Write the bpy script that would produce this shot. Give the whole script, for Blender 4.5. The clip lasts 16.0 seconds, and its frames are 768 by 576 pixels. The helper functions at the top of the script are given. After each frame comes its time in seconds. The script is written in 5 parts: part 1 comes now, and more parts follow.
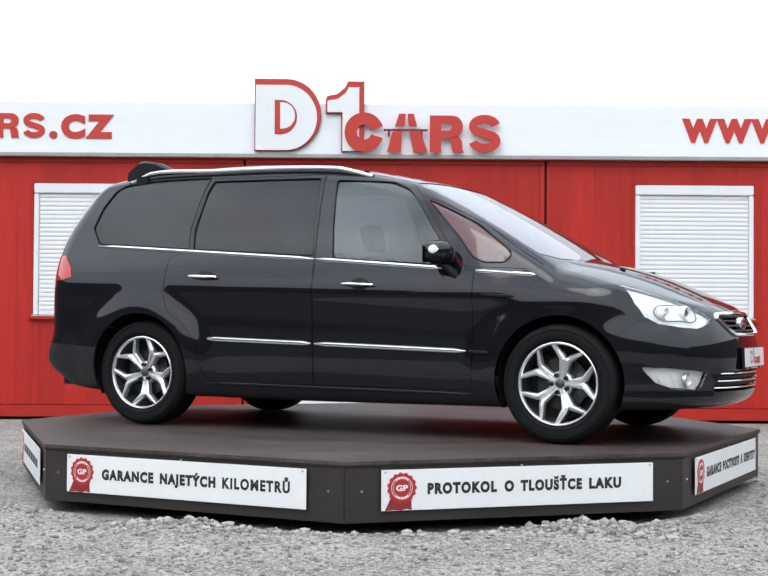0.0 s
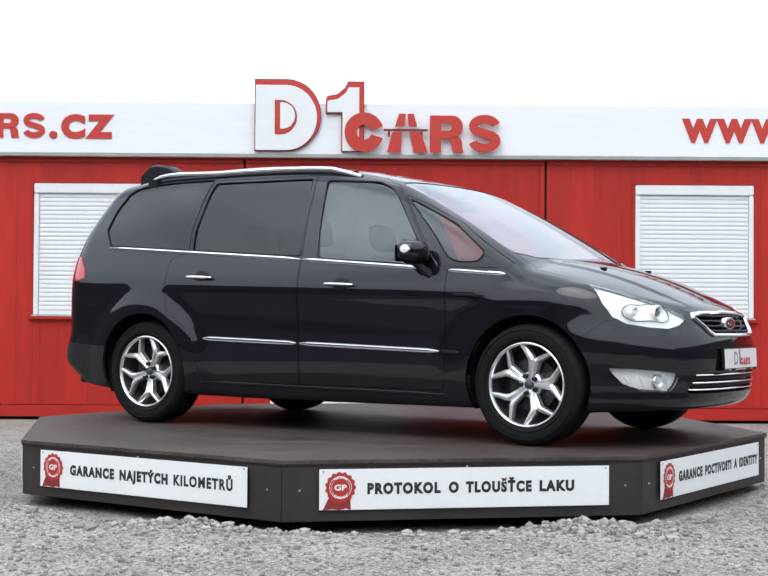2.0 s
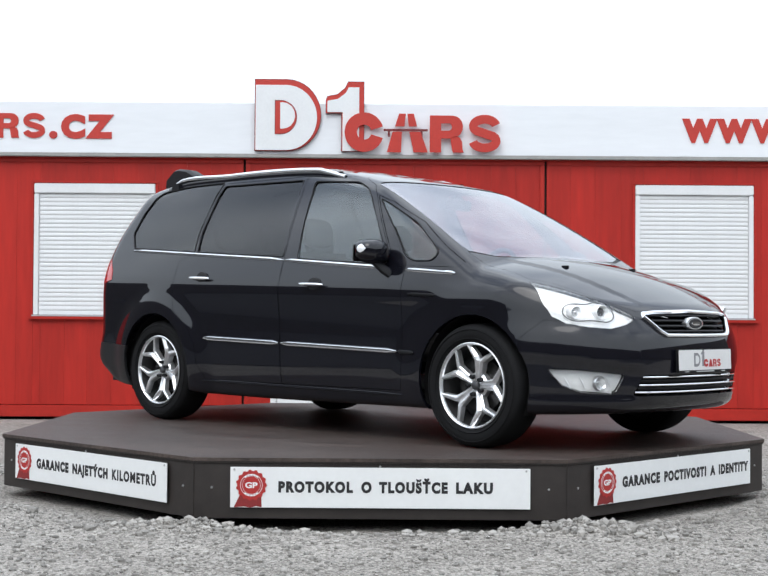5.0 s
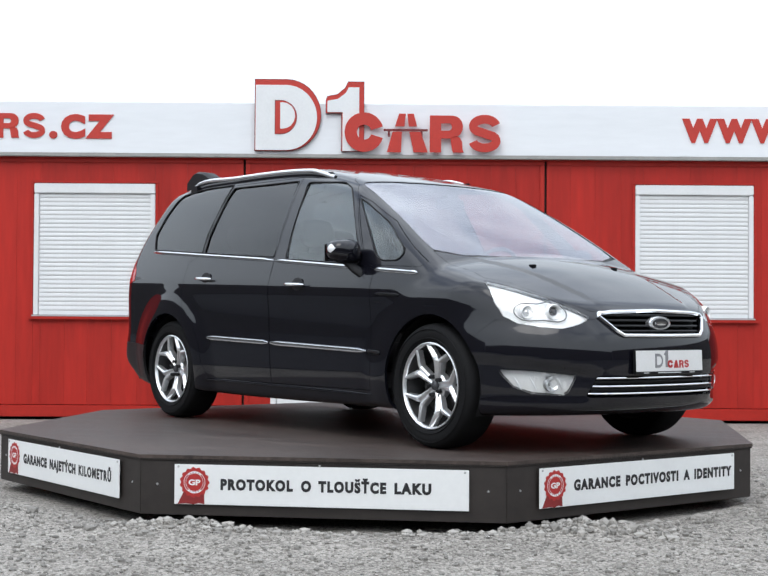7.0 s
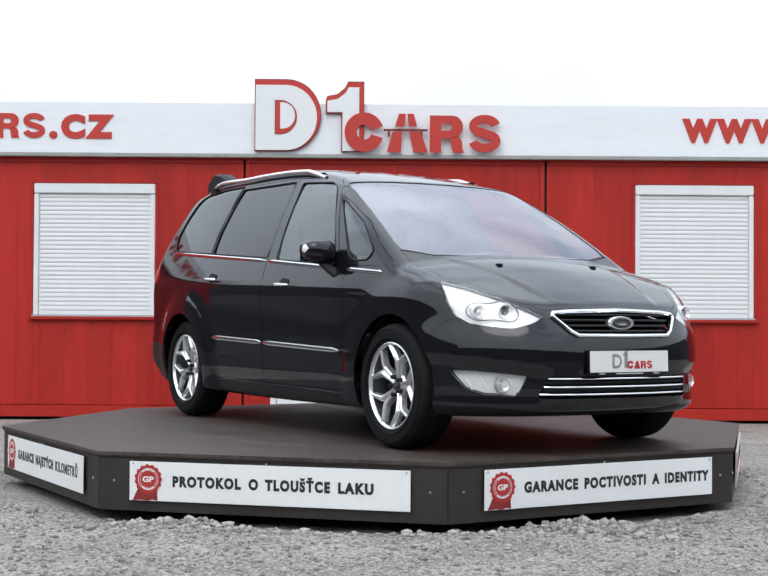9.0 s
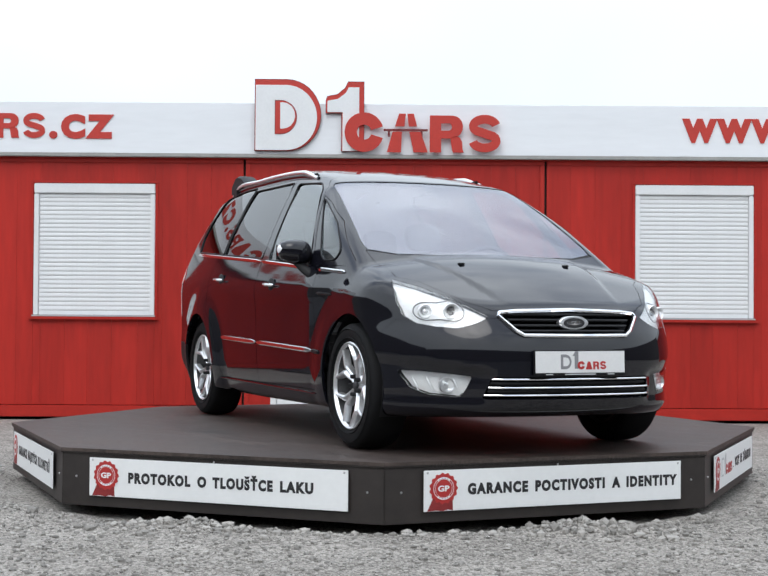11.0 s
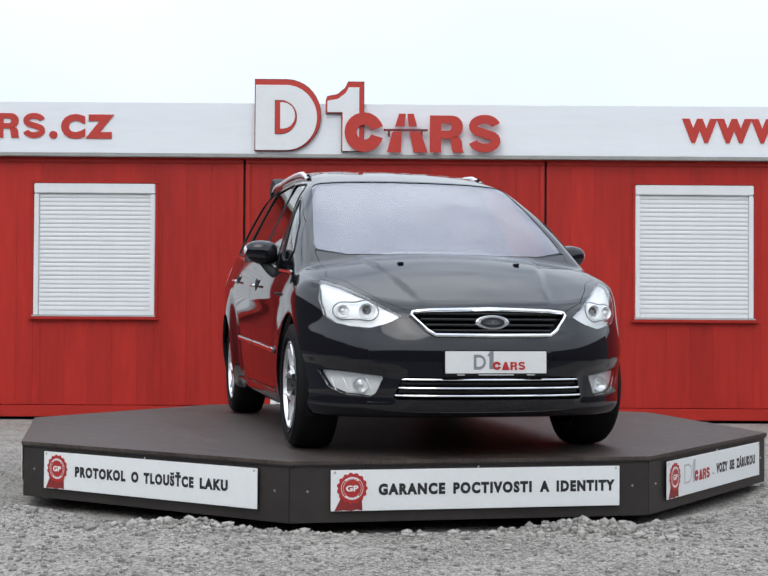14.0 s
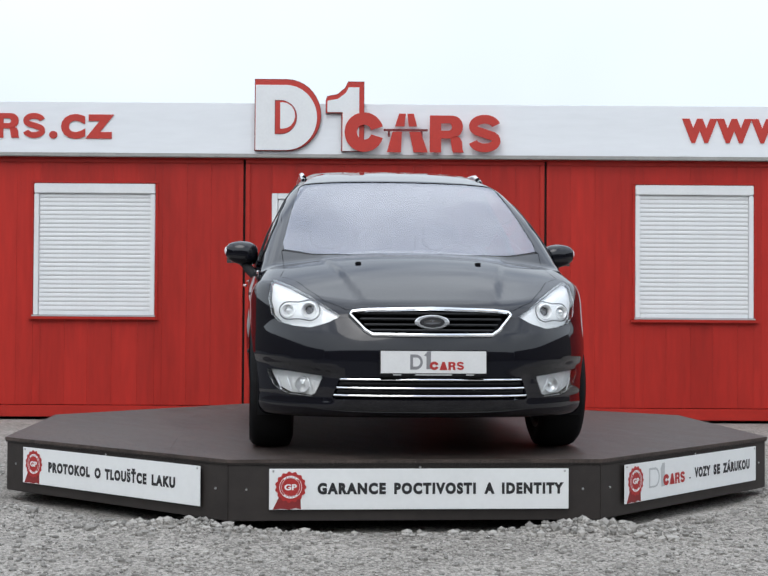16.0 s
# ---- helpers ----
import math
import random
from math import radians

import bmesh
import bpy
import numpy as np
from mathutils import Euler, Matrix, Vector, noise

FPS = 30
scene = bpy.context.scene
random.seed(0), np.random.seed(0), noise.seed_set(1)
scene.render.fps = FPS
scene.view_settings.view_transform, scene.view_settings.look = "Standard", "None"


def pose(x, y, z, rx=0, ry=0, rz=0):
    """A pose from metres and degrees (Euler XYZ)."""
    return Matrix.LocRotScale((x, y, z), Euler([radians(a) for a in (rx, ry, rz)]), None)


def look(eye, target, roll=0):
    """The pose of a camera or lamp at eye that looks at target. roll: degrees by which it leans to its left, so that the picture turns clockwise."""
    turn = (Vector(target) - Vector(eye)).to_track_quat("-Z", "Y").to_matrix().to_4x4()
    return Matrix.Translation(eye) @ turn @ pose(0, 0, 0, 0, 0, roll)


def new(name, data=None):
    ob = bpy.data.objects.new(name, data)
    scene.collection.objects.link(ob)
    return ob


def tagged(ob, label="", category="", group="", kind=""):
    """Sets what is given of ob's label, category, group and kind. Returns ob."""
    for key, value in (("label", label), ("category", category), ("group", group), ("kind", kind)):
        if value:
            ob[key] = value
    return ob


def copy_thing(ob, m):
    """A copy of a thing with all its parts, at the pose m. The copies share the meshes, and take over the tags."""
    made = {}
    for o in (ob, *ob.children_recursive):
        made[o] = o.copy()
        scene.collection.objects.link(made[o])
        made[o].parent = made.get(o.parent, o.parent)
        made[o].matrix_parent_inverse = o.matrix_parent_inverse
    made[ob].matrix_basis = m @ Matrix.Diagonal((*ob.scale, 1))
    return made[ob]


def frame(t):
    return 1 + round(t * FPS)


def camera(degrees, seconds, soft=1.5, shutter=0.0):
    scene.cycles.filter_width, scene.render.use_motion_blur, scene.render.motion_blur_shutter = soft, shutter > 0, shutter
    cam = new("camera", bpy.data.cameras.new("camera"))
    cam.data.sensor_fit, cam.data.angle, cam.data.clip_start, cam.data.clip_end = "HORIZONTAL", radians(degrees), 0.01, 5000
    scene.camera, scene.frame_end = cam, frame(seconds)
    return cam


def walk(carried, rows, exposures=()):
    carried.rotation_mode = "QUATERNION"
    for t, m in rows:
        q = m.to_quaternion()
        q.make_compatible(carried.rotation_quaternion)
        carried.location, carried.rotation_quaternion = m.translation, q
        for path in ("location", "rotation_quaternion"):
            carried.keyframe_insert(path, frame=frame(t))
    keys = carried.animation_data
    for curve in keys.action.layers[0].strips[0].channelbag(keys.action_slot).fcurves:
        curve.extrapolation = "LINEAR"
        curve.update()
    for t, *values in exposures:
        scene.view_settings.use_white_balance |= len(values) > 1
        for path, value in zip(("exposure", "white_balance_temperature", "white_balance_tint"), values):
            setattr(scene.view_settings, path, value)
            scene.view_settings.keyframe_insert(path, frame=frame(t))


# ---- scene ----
import itertools

# ---------------------------------------------------------------- camera and its (still) path
EYE = pose(0, -9.307, 1.0537, 91.230, 0, -0.2473) @ pose(0, 0, 0, 0, 0, 0.370)
cam = camera(30.614, 16.0, soft=1.5)
walk(cam, [(0, EYE), (16, EYE)], exposures=[(0, 0.56), (4, 0.48), (9, 0.34), (16.0, 0.18)])

# turn of the platform, degrees, every half second where it was followed
TURN = [(0.0, 0.0), (0.5, -1.78), (1.0, -3.65), (1.5, -5.43), (2.0, -7.39), (2.5, -9.19), (3.0, -11.09),
        (3.5, -12.88), (4.0, -14.85), (6.5, -24.0), (7.0, -26.14), (7.5, -28.04), (8.0, -29.86), (8.5, -31.4),
        (9.0, -33.1), (11.5, -42.25), (12.0, -44.11), (12.5, -45.96), (13.0, -47.87), (13.5, -49.59),
        (14.0, -51.26), (14.5, -52.78), (15.0, -54.59), (15.5, -56.51), (16.0, -58.64)]
DECK = 0.35                       # height of the deck's top above the gravel
CAR_AT, CAR_TURN = (0.1347, 0.0105), -26.537

# ---------------------------------------------------------------- light: overcast day
SUN_EL, SUN_AZ = 48, 200
world = bpy.data.worlds.new("overcast")
scene.world = world
world.use_nodes = True
wn, wl = world.node_tree.nodes, world.node_tree.links
sky = wn.new("ShaderNodeTexSky")
sky.sky_type, sky.sun_disc = "NISHITA", False
sky.sun_elevation, sky.sun_rotation = radians(SUN_EL), radians(SUN_AZ)
sky.air_density, sky.dust_density, sky.ozone_density = 1.0, 6.0, 1.0
grey = wn.new("ShaderNodeHueSaturation")
grey.inputs["Saturation"].default_value = 0.25
veil = wn.new("ShaderNodeMix")                                # an even cover of cloud over the sky
veil.data_type = "RGBA"
veil.inputs["Factor"].default_value = 0.85
cloud = wn.new("ShaderNodeTexNoise")
cloud.inputs["Scale"].default_value, cloud.inputs["Detail"].default_value = 2.0, 4
tone = wn.new("ShaderNodeValToRGB")
tone.color_ramp.elements[0].position, tone.color_ramp.elements[1].position = 0.3, 0.7
tone.color_ramp.elements[0].color, tone.color_ramp.elements[1].color = (7.4, 8.3, 9.3, 1), (8.8, 9.7, 10.6, 1)
wl.new(sky.outputs[0], grey.inputs["Color"])
wl.new(cloud.outputs["Fac"], tone.inputs[0])
wl.new(grey.outputs[0], veil.inputs[6])
# heavier and thinner cloud overhead, an even white haze near the horizon
heavy, banks, lift, mixed = wn.new("ShaderNodeTexNoise"), wn.new("ShaderNodeValToRGB"), wn.new("ShaderNodeMapRange"), wn.new("ShaderNodeMix")
heavy.inputs["Scale"].default_value, heavy.inputs["Detail"].default_value, heavy.inputs["Distortion"].default_value = 3.4, 5, 0.6
banks.color_ramp.elements[0].position, banks.color_ramp.elements[1].position = 0.34, 0.66
banks.color_ramp.elements[0].color, banks.color_ramp.elements[1].color = (4.6, 5.4, 6.8, 1), (12.0, 13.0, 14.2, 1)
mixed.data_type = "RGBA"
lift.inputs["From Min"].default_value, lift.inputs["From Max"].default_value = 0.34, 0.60
swing = wn.new("ShaderNodeMapping")
swing.inputs["Rotation"].default_value = (0, 0, radians(115))
wl.new(swing.outputs[0], heavy.inputs["Vector"])
wl.new(heavy.outputs["Fac"], banks.inputs[0])
wl.new(lift.outputs[0], mixed.inputs["Factor"])
wl.new(tone.outputs[0], mixed.inputs[6])
wl.new(banks.outputs[0], mixed.inputs[7])
wl.new(mixed.outputs[2], veil.inputs[7])
bg = wn["Background"]
bg.inputs["Strength"].default_value = 0.12
# cloud cover is brighter overhead than towards the horizon
wtc, wsep, wrise, wmul = wn.new("ShaderNodeTexCoord"), wn.new("ShaderNodeSeparateXYZ"), wn.new("ShaderNodeMapRange"), wn.new("ShaderNodeVectorMath")
wmul.operation = "SCALE"
wrise.inputs["To Min"].default_value, wrise.inputs["To Max"].default_value = 0.84, 1.42
wl.new(wtc.outputs["Generated"], wsep.inputs[0])
wl.new(wtc.outputs["Generated"], swing.inputs["Vector"])
wl.new(wsep.outputs["Z"], wrise.inputs["Value"])
wl.new(wsep.outputs["Z"], lift.inputs["Value"])
wl.new(veil.outputs[2], wmul.inputs[0])
wl.new(wrise.outputs[0], wmul.inputs["Scale"])
wl.new(wmul.outputs[0], bg.inputs["Color"])
sun_data = bpy.data.lights.new("sun", "SUN")
sun_data.energy, sun_data.angle, sun_data.color = 0.6, radians(40), (1.0, 0.97, 0.93)
sun = new("sun", sun_data)
sun.matrix_world = look((0, 0, 0), (-math.sin(radians(SUN_AZ)) * math.cos(radians(SUN_EL)),
                                    -math.cos(radians(SUN_AZ)) * math.cos(radians(SUN_EL)), -math.sin(radians(SUN_EL))))
sun.location = (-4, -12, 14)


# ---------------------------------------------------------------- materials
def mat(name, color, rough=0.5, metal=0.0, var=0.0, scale=6.0, bump=0.0, bump_scale=60.0, rough_var=0.0,
        coat=0.0, stretch=(1, 1, 1), color2=None, piece=0.0, ior=1.5, spec=0.5):
    """A surface: base colour, broken up at two scales, with fine relief and uneven gloss."""
    m = bpy.data.materials.new(name)
    m.use_nodes = True
    n, l = m.node_tree.nodes, m.node_tree.links
    b = n["Principled BSDF"]
    b.inputs["Roughness"].default_value, b.inputs["Metallic"].default_value = rough, metal
    b.inputs["Base Color"].default_value = (*color, 1)
    b.inputs["IOR"].default_value = ior
    b.inputs["Specular IOR Level"].default_value = spec
    if coat:
        b.inputs["Coat Weight"].default_value, b.inputs["Coat Roughness"].default_value = coat, 0.03
    tc, mp = n.new("ShaderNodeTexCoord"), n.new("ShaderNodeMapping")
    l.new(tc.outputs["Object"], mp.inputs["Vector"])
    mp.inputs["Scale"].default_value = stretch
    if var or color2:
        big, fine = n.new("ShaderNodeTexNoise"), n.new("ShaderNodeTexNoise")
        for tex, s in ((big, scale), (fine, scale * 9)):
            tex.inputs["Scale"].default_value, tex.inputs["Detail"].default_value = s, 5
            l.new(mp.outputs[0], tex.inputs["Vector"])
        both = n.new("ShaderNodeMath")
        both.operation = "MULTIPLY_ADD"
        both.inputs[1].default_value = 0.5
        l.new(fine.outputs["Fac"], both.inputs[0])
        half = n.new("ShaderNodeMath")
        half.operation = "MULTIPLY"
        half.inputs[1].default_value = 0.5
        l.new(big.outputs["Fac"], half.inputs[0])
        l.new(half.outputs[0], both.inputs[2])
        fac = both.outputs[0]
        if piece:
            info, add = n.new("ShaderNodeObjectInfo"), n.new("ShaderNodeMath")
            add.operation, add.inputs[1].default_value = "MULTIPLY_ADD", piece
            l.new(info.outputs["Random"], add.inputs[0])
            l.new(fac, add.inputs[2])
            fac = add.outputs[0]
        cr = n.new("ShaderNodeValToRGB")
        e = cr.color_ramp.elements
        e[0].position, e[1].position = 0.32, 0.68 + piece
        lo, hi = (color, color2) if color2 else ([c * (1 - var) for c in color], [min(1, c * (1 + var)) for c in color])
        e[0].color, e[1].color = (*lo, 1), (*hi, 1)
        l.new(fac, cr.inputs[0])
        l.new(cr.outputs[0], b.inputs["Base Color"])
        if rough_var:
            mr = n.new("ShaderNodeMapRange")
            mr.inputs["To Min"].default_value = max(0.01, rough - rough_var)
            mr.inputs["To Max"].default_value = min(1, rough + rough_var)
            l.new(big.outputs["Fac"], mr.inputs["Value"])
            l.new(mr.outputs[0], b.inputs["Roughness"])
    if bump:
        tx, bp = n.new("ShaderNodeTexNoise"), n.new("ShaderNodeBump")
        tx.inputs["Scale"].default_value, tx.inputs["Detail"].default_value = bump_scale, 4
        bp.inputs["Strength"].default_value, bp.inputs["Distance"].default_value = bump, 0.01
        l.new(mp.outputs[0], tx.inputs["Vector"])
        l.new(tx.outputs["Fac"], bp.inputs["Height"])
        l.new(bp.outputs[0], b.inputs["Normal"])
    return m


def glass(name, tint, ior=1.5, gloss=(1, 1, 1)):
    """Clear or tinted glass; its colour is what one surface lets through."""
    m = bpy.data.materials.new(name)
    m.use_nodes = True
    b = m.node_tree.nodes["Principled BSDF"]
    b.inputs["Base Color"].default_value = (*tint, 1)
    b.inputs["Roughness"].default_value, b.inputs["IOR"].default_value = 0.0, ior
    b.inputs["Transmission Weight"].default_value = 1.0
    b.inputs["Specular Tint"].default_value = (*gloss, 1)
    return m


RED = mat("red_wall_paint", (0.40, 0.019, 0.012), 0.50, spec=0.3, var=0.26, scale=1.3, bump=0.03, bump_scale=30, rough_var=0.1,
          stretch=(1.6, 1.6, 0.22), piece=0.12)
RED_TRIM = mat("red_trim_paint", (0.42, 0.021, 0.013), 0.5, spec=0.3, var=0.12, scale=3)
SIGN_RED = mat("sign_red", (0.50, 0.035, 0.022), 0.4, var=0.08, scale=4)
SIGN_EDGE = mat("sign_dark_red", (0.16, 0.012, 0.014), 0.45, var=0.1, scale=4)
FASCIA = mat("white_fascia_sheet", (0.82, 0.84, 0.86), 0.4, var=0.035, scale=1.2, rough_var=0.1, stretch=(0.3, 1, 2))
WHITE = mat("white_plastic", (0.78, 0.79, 0.79), 0.4, var=0.04, scale=5, rough_var=0.1)
SLAT = mat("shutter_white", (0.74, 0.75, 0.75), 0.42, var=0.05, scale=7, piece=0.05)
SHUTTER_GAP = mat("shutter_gap", (0.62, 0.63, 0.64), 0.6, var=0.1)
GUTTER = mat("zinc_gutter", (0.36, 0.35, 0.33), 0.45, 0.35, var=0.15, scale=4, rough_var=0.15)
DARK = mat("dark_gap", (0.012, 0.012, 0.013), 0.8, var=0.2)
FRAME_GREY = mat("grey_window_frame", (0.50, 0.51, 0.51), 0.45, var=0.08)
ROOF = mat("roof_felt", (0.09, 0.09, 0.095), 0.9, var=0.25, scale=2, bump=0.2)
PLY = mat("brown_film_plywood", (0.026, 0.0205, 0.018), 0.5, var=0.35, scale=1.6, bump=0.06, bump_scale=45, rough_var=0.12,
          piece=0.1)
# streaks of the board, with lighter patches of sheen mixed into the colour
DECKTOP = mat("brown_deck_board", (0.056, 0.042, 0.036), 0.54, spec=0.36, var=0.75, scale=2.0, bump=0.22, bump_scale=70,
              rough_var=0.14, stretch=(1.0, 5.0, 1.0), piece=0.04)
BANNER = mat("white_banner", (0.80, 0.81, 0.80), 0.45, var=0.03, scale=4, rough_var=0.08)
INK = mat("black_ink", (0.018, 0.018, 0.020), 0.5, var=0.15)
SEAL = mat("seal_red", (0.42, 0.026, 0.024), 0.45, var=0.12, scale=8)
SEAL_DARK = mat("seal_ribbon", (0.24, 0.022, 0.022), 0.5, var=0.15, scale=8)
STEEL = mat("bolt_steel", (0.5, 0.5, 0.5), 0.35, 0.9, var=0.1)


def gravel(name, dark, light, cell):
    """Crushed stone: every chip its own tone and facet, over slow patches of damp and dust."""
    m = bpy.data.materials.new(name)
    m.use_nodes = True
    n, l = m.node_tree.nodes, m.node_tree.links
    b = n["Principled BSDF"]
    b.inputs["Roughness"].default_value = 0.95
    b.inputs["Specular IOR Level"].default_value = 0.2
    tc = n.new("ShaderNodeTexCoord")
    chip, grit, patch = n.new("ShaderNodeTexVoronoi"), n.new("ShaderNodeTexVoronoi"), n.new("ShaderNodeTexNoise")
    chip.inputs["Scale"].default_value, grit.inputs["Scale"].default_value = 1 / cell, 2.6 / cell
    patch.inputs["Scale"].default_value, patch.inputs["Detail"].default_value = 2.2, 6
    for t in (chip, grit, patch):
        l.new(tc.outputs["Object"], t.inputs["Vector"])
    bw1, bw2 = n.new("ShaderNodeSeparateColor"), n.new("ShaderNodeSeparateColor")
    l.new(chip.outputs["Color"], bw1.inputs[0])
    l.new(grit.outputs["Color"], bw2.inputs[0])
    mix = n.new("ShaderNodeMath")
    mix.operation, mix.inputs[1].default_value = "MULTIPLY_ADD", 0.42
    l.new(bw1.outputs[0], mix.inputs[0])
    part2 = n.new("ShaderNodeMath")
    part2.operation, part2.inputs[1].default_value = "MULTIPLY_ADD", 0.28
    l.new(bw2.outputs[1], part2.inputs[0])
    part3 = n.new("ShaderNodeMath")
    part3.operation, part3.inputs[1].default_value = "MULTIPLY", 0.42
    l.new(patch.outputs["Fac"], part3.inputs[0])
    l.new(part3.outputs[0], part2.inputs[2])
    l.new(part2.outputs[0], mix.inputs[2])
    cr = n.new("ShaderNodeValToRGB")
    cr.color_ramp.elements[0].position, cr.color_ramp.elements[1].position = 0.22, 0.86
    cr.color_ramp.elements[0].color, cr.color_ramp.elements[1].color = (*dark, 1), (*light, 1)
    l.new(mix.outputs[0], cr.inputs[0])
    l.new(cr.outputs[0], b.inputs["Base Color"])
    h = n.new("ShaderNodeMath")
    h.operation = "ADD"
    l.new(chip.outputs["Distance"], h.inputs[0])
    l.new(bw1.outputs[2], h.inputs[1])
    bp = n.new("ShaderNodeBump")
    bp.inputs["Strength"].default_value, bp.inputs["Distance"].default_value = 0.9, cell * 0.45
    bp.invert = True
    l.new(h.outputs[0], bp.inputs["Height"])
    l.new(bp.outputs[0], b.inputs["Normal"])
    return m


GRAVEL = gravel("grey_gravel", (0.070, 0.062, 0.053), (0.465, 0.435, 0.394), 0.0135)
DARK_LANE = mat("dark_lane", (0.045, 0.045, 0.046), 0.85, var=0.3, scale=2, bump=0.3, bump_scale=120)
STONE = mat("broken_stone", (0.21, 0.20, 0.183), 0.95, scale=5, bump=0.6, bump_scale=60, color2=(0.40, 0.38, 0.35), spec=0.2)
# for the added walls out of view, dark so the flanks reflect dark
DARK_BACKDROP = mat("dark_backdrop", (0.10, 0.09, 0.08), 0.95, var=0.3, scale=5, bump=0.5)

# car
PAINT = mat("black_metallic_paint", (0.0058, 0.0059, 0.0092), 0.05, 0.0, var=0.2, scale=40, spec=0.5, ior=1.55, bump=0.003, bump_scale=9)
PLASTIC = mat("black_plastic", (0.007, 0.007, 0.008), 0.5, spec=0.25, var=0.2, scale=20, bump=0.08, bump_scale=300)
GREYPLASTIC = mat("grey_bumper_plastic", (0.016, 0.0165, 0.018), 0.5, spec=0.3, var=0.2, scale=12)
RUBBER = mat("tyre_rubber", (0.008, 0.008, 0.0085), 0.75, spec=0.18, var=0.25, scale=14, bump=0.15, bump_scale=160)
CHROME = mat("chrome", (0.82, 0.83, 0.85), 0.10, 1.0, var=0.04, scale=9)
ALLOY = mat("silver_alloy", (0.86, 0.87, 0.88), 0.31, 0.85, var=0.10, scale=10, rough_var=0.06)
BARREL = mat("wheel_barrel", (0.12, 0.12, 0.122), 0.45, 0.8, var=0.2, scale=10)
ALLOY_DARK = mat("dark_alloy", (0.09, 0.09, 0.095), 0.5, 0.7, var=0.2, scale=10)
DISC = mat("brake_disc", (0.05, 0.048, 0.047), 0.45, 0.8, var=0.25, scale=30)
SILVER = mat("silver_rail", (0.84, 0.85, 0.86), 0.30, 0.9, var=0.06)
SEAT = mat("dark_seat_leather", (0.022, 0.021, 0.021), 0.55, var=0.25, scale=12, bump=0.1)
TAILRED = mat("tail_lamp_red", (0.45, 0.012, 0.012), 0.12, coat=1.0, var=0.1, scale=30)
REFLECTOR = mat("lamp_reflector", (0.94, 0.95, 0.96), 0.22, 0.10, var=0.04, scale=12, bump=0.4, bump_scale=38)
PLATE = mat("white_plate", (0.72, 0.72, 0.71), 0.35, var=0.04, scale=12)
GREYINK = mat("grey_ink", (0.22, 0.22, 0.23), 0.5, var=0.1)
WINDSCREEN = glass("windscreen_glass", (0.62, 0.63, 0.70), 2.12, (0.90, 0.90, 1.0))
CLEAR = glass("clear_side_glass", (0.56, 0.63, 0.63), 1.62)
PRIVACY = glass("privacy_glass", (0.10, 0.105, 0.115), 1.48)
LENS = glass("lamp_lens", (0.97, 0.98, 0.98), 1.45)


# ---------------------------------------------------------------- mesh helpers
def part(name, bm, material, parent=None, label="", smooth=False, kind=""):
    me = bpy.data.meshes.new(name)
    bm.normal_update()
    bm.to_mesh(me)
    bm.free()
    for mm in (material if isinstance(material, (list, tuple)) else [material]):
        me.materials.append(mm)
    if smooth:
        me.shade_smooth()
        me.set_sharp_from_angle(angle=radians(38))
    ob = new(name, me)
    ob.parent = parent
    return tagged(ob, label, kind=kind)


def put(name, me, parent, m=None, label=""):
    ob = new(name, me)
    ob.parent = parent
    if m is not None:
        ob.matrix_basis = m
    return tagged(ob, label)


def empty(name, label, category, group="", kind=""):
    ob = new(name)
    ob.empty_display_size = 0.2
    return tagged(ob, label, category, group, kind)


def box(bm, lo, hi, bevel=0.0, m=None):
    lo, hi = Vector(lo), Vector(hi)
    r = bmesh.ops.create_cube(bm, size=1, matrix=Matrix.Translation((lo + hi) / 2) @ Matrix.Diagonal((*(hi - lo), 1)))
    vs = r["verts"]
    if bevel:
        es = list({e for v in vs for e in v.link_edges})
        vs = list({v for f in bmesh.ops.bevel(bm, geom=es, offset=bevel, segments=2, affect="EDGES")["faces"] for v in f.verts} |
                  {v for v in vs if v.is_valid})
    if m is not None:
        bmesh.ops.transform(bm, matrix=m, verts=vs)
    return bm


def boxed(lo, hi, bevel=0.0):
    return box(bmesh.new(), lo, hi, bevel)


def prism(bm, pts, depth, m):
    """A flat outline (x, y) of counter-clockwise points, thickened by depth along z, then placed by m."""
    f = bm.faces.new([bm.verts.new((x, y, 0)) for x, y in pts])
    r = bmesh.ops.extrude_face_region(bm, geom=[f])
    top = [g for g in r["geom"] if isinstance(g, bmesh.types.BMVert)]
    bmesh.ops.translate(bm, vec=(0, 0, depth), verts=top)
    vs = list({v for v in top} | set(f.verts))
    bmesh.ops.transform(bm, matrix=m, verts=vs)
    bmesh.ops.recalc_face_normals(bm, faces=list({g for v in vs for g in v.link_faces}))
    return bm


def lathe(bm, profile, n=48, axis="y"):
    """Turns a profile of (radius, along) about an axis."""
    rings = []
    for r, a in profile:
        ring = []
        for k in range(n):
            c, s = math.cos(2 * math.pi * k / n), math.sin(2 * math.pi * k / n)
            ring.append(bm.verts.new((r * c, a, r * s) if axis == "y" else (r * c, r * s, a)))
        rings.append(ring)
    for a, b in zip(rings, rings[1:]):
        for k in range(n):
            bm.faces.new((a[k], a[(k + 1) % n], b[(k + 1) % n], b[k]))
    bmesh.ops.recalc_face_normals(bm, faces=bm.faces[:])
    return bm


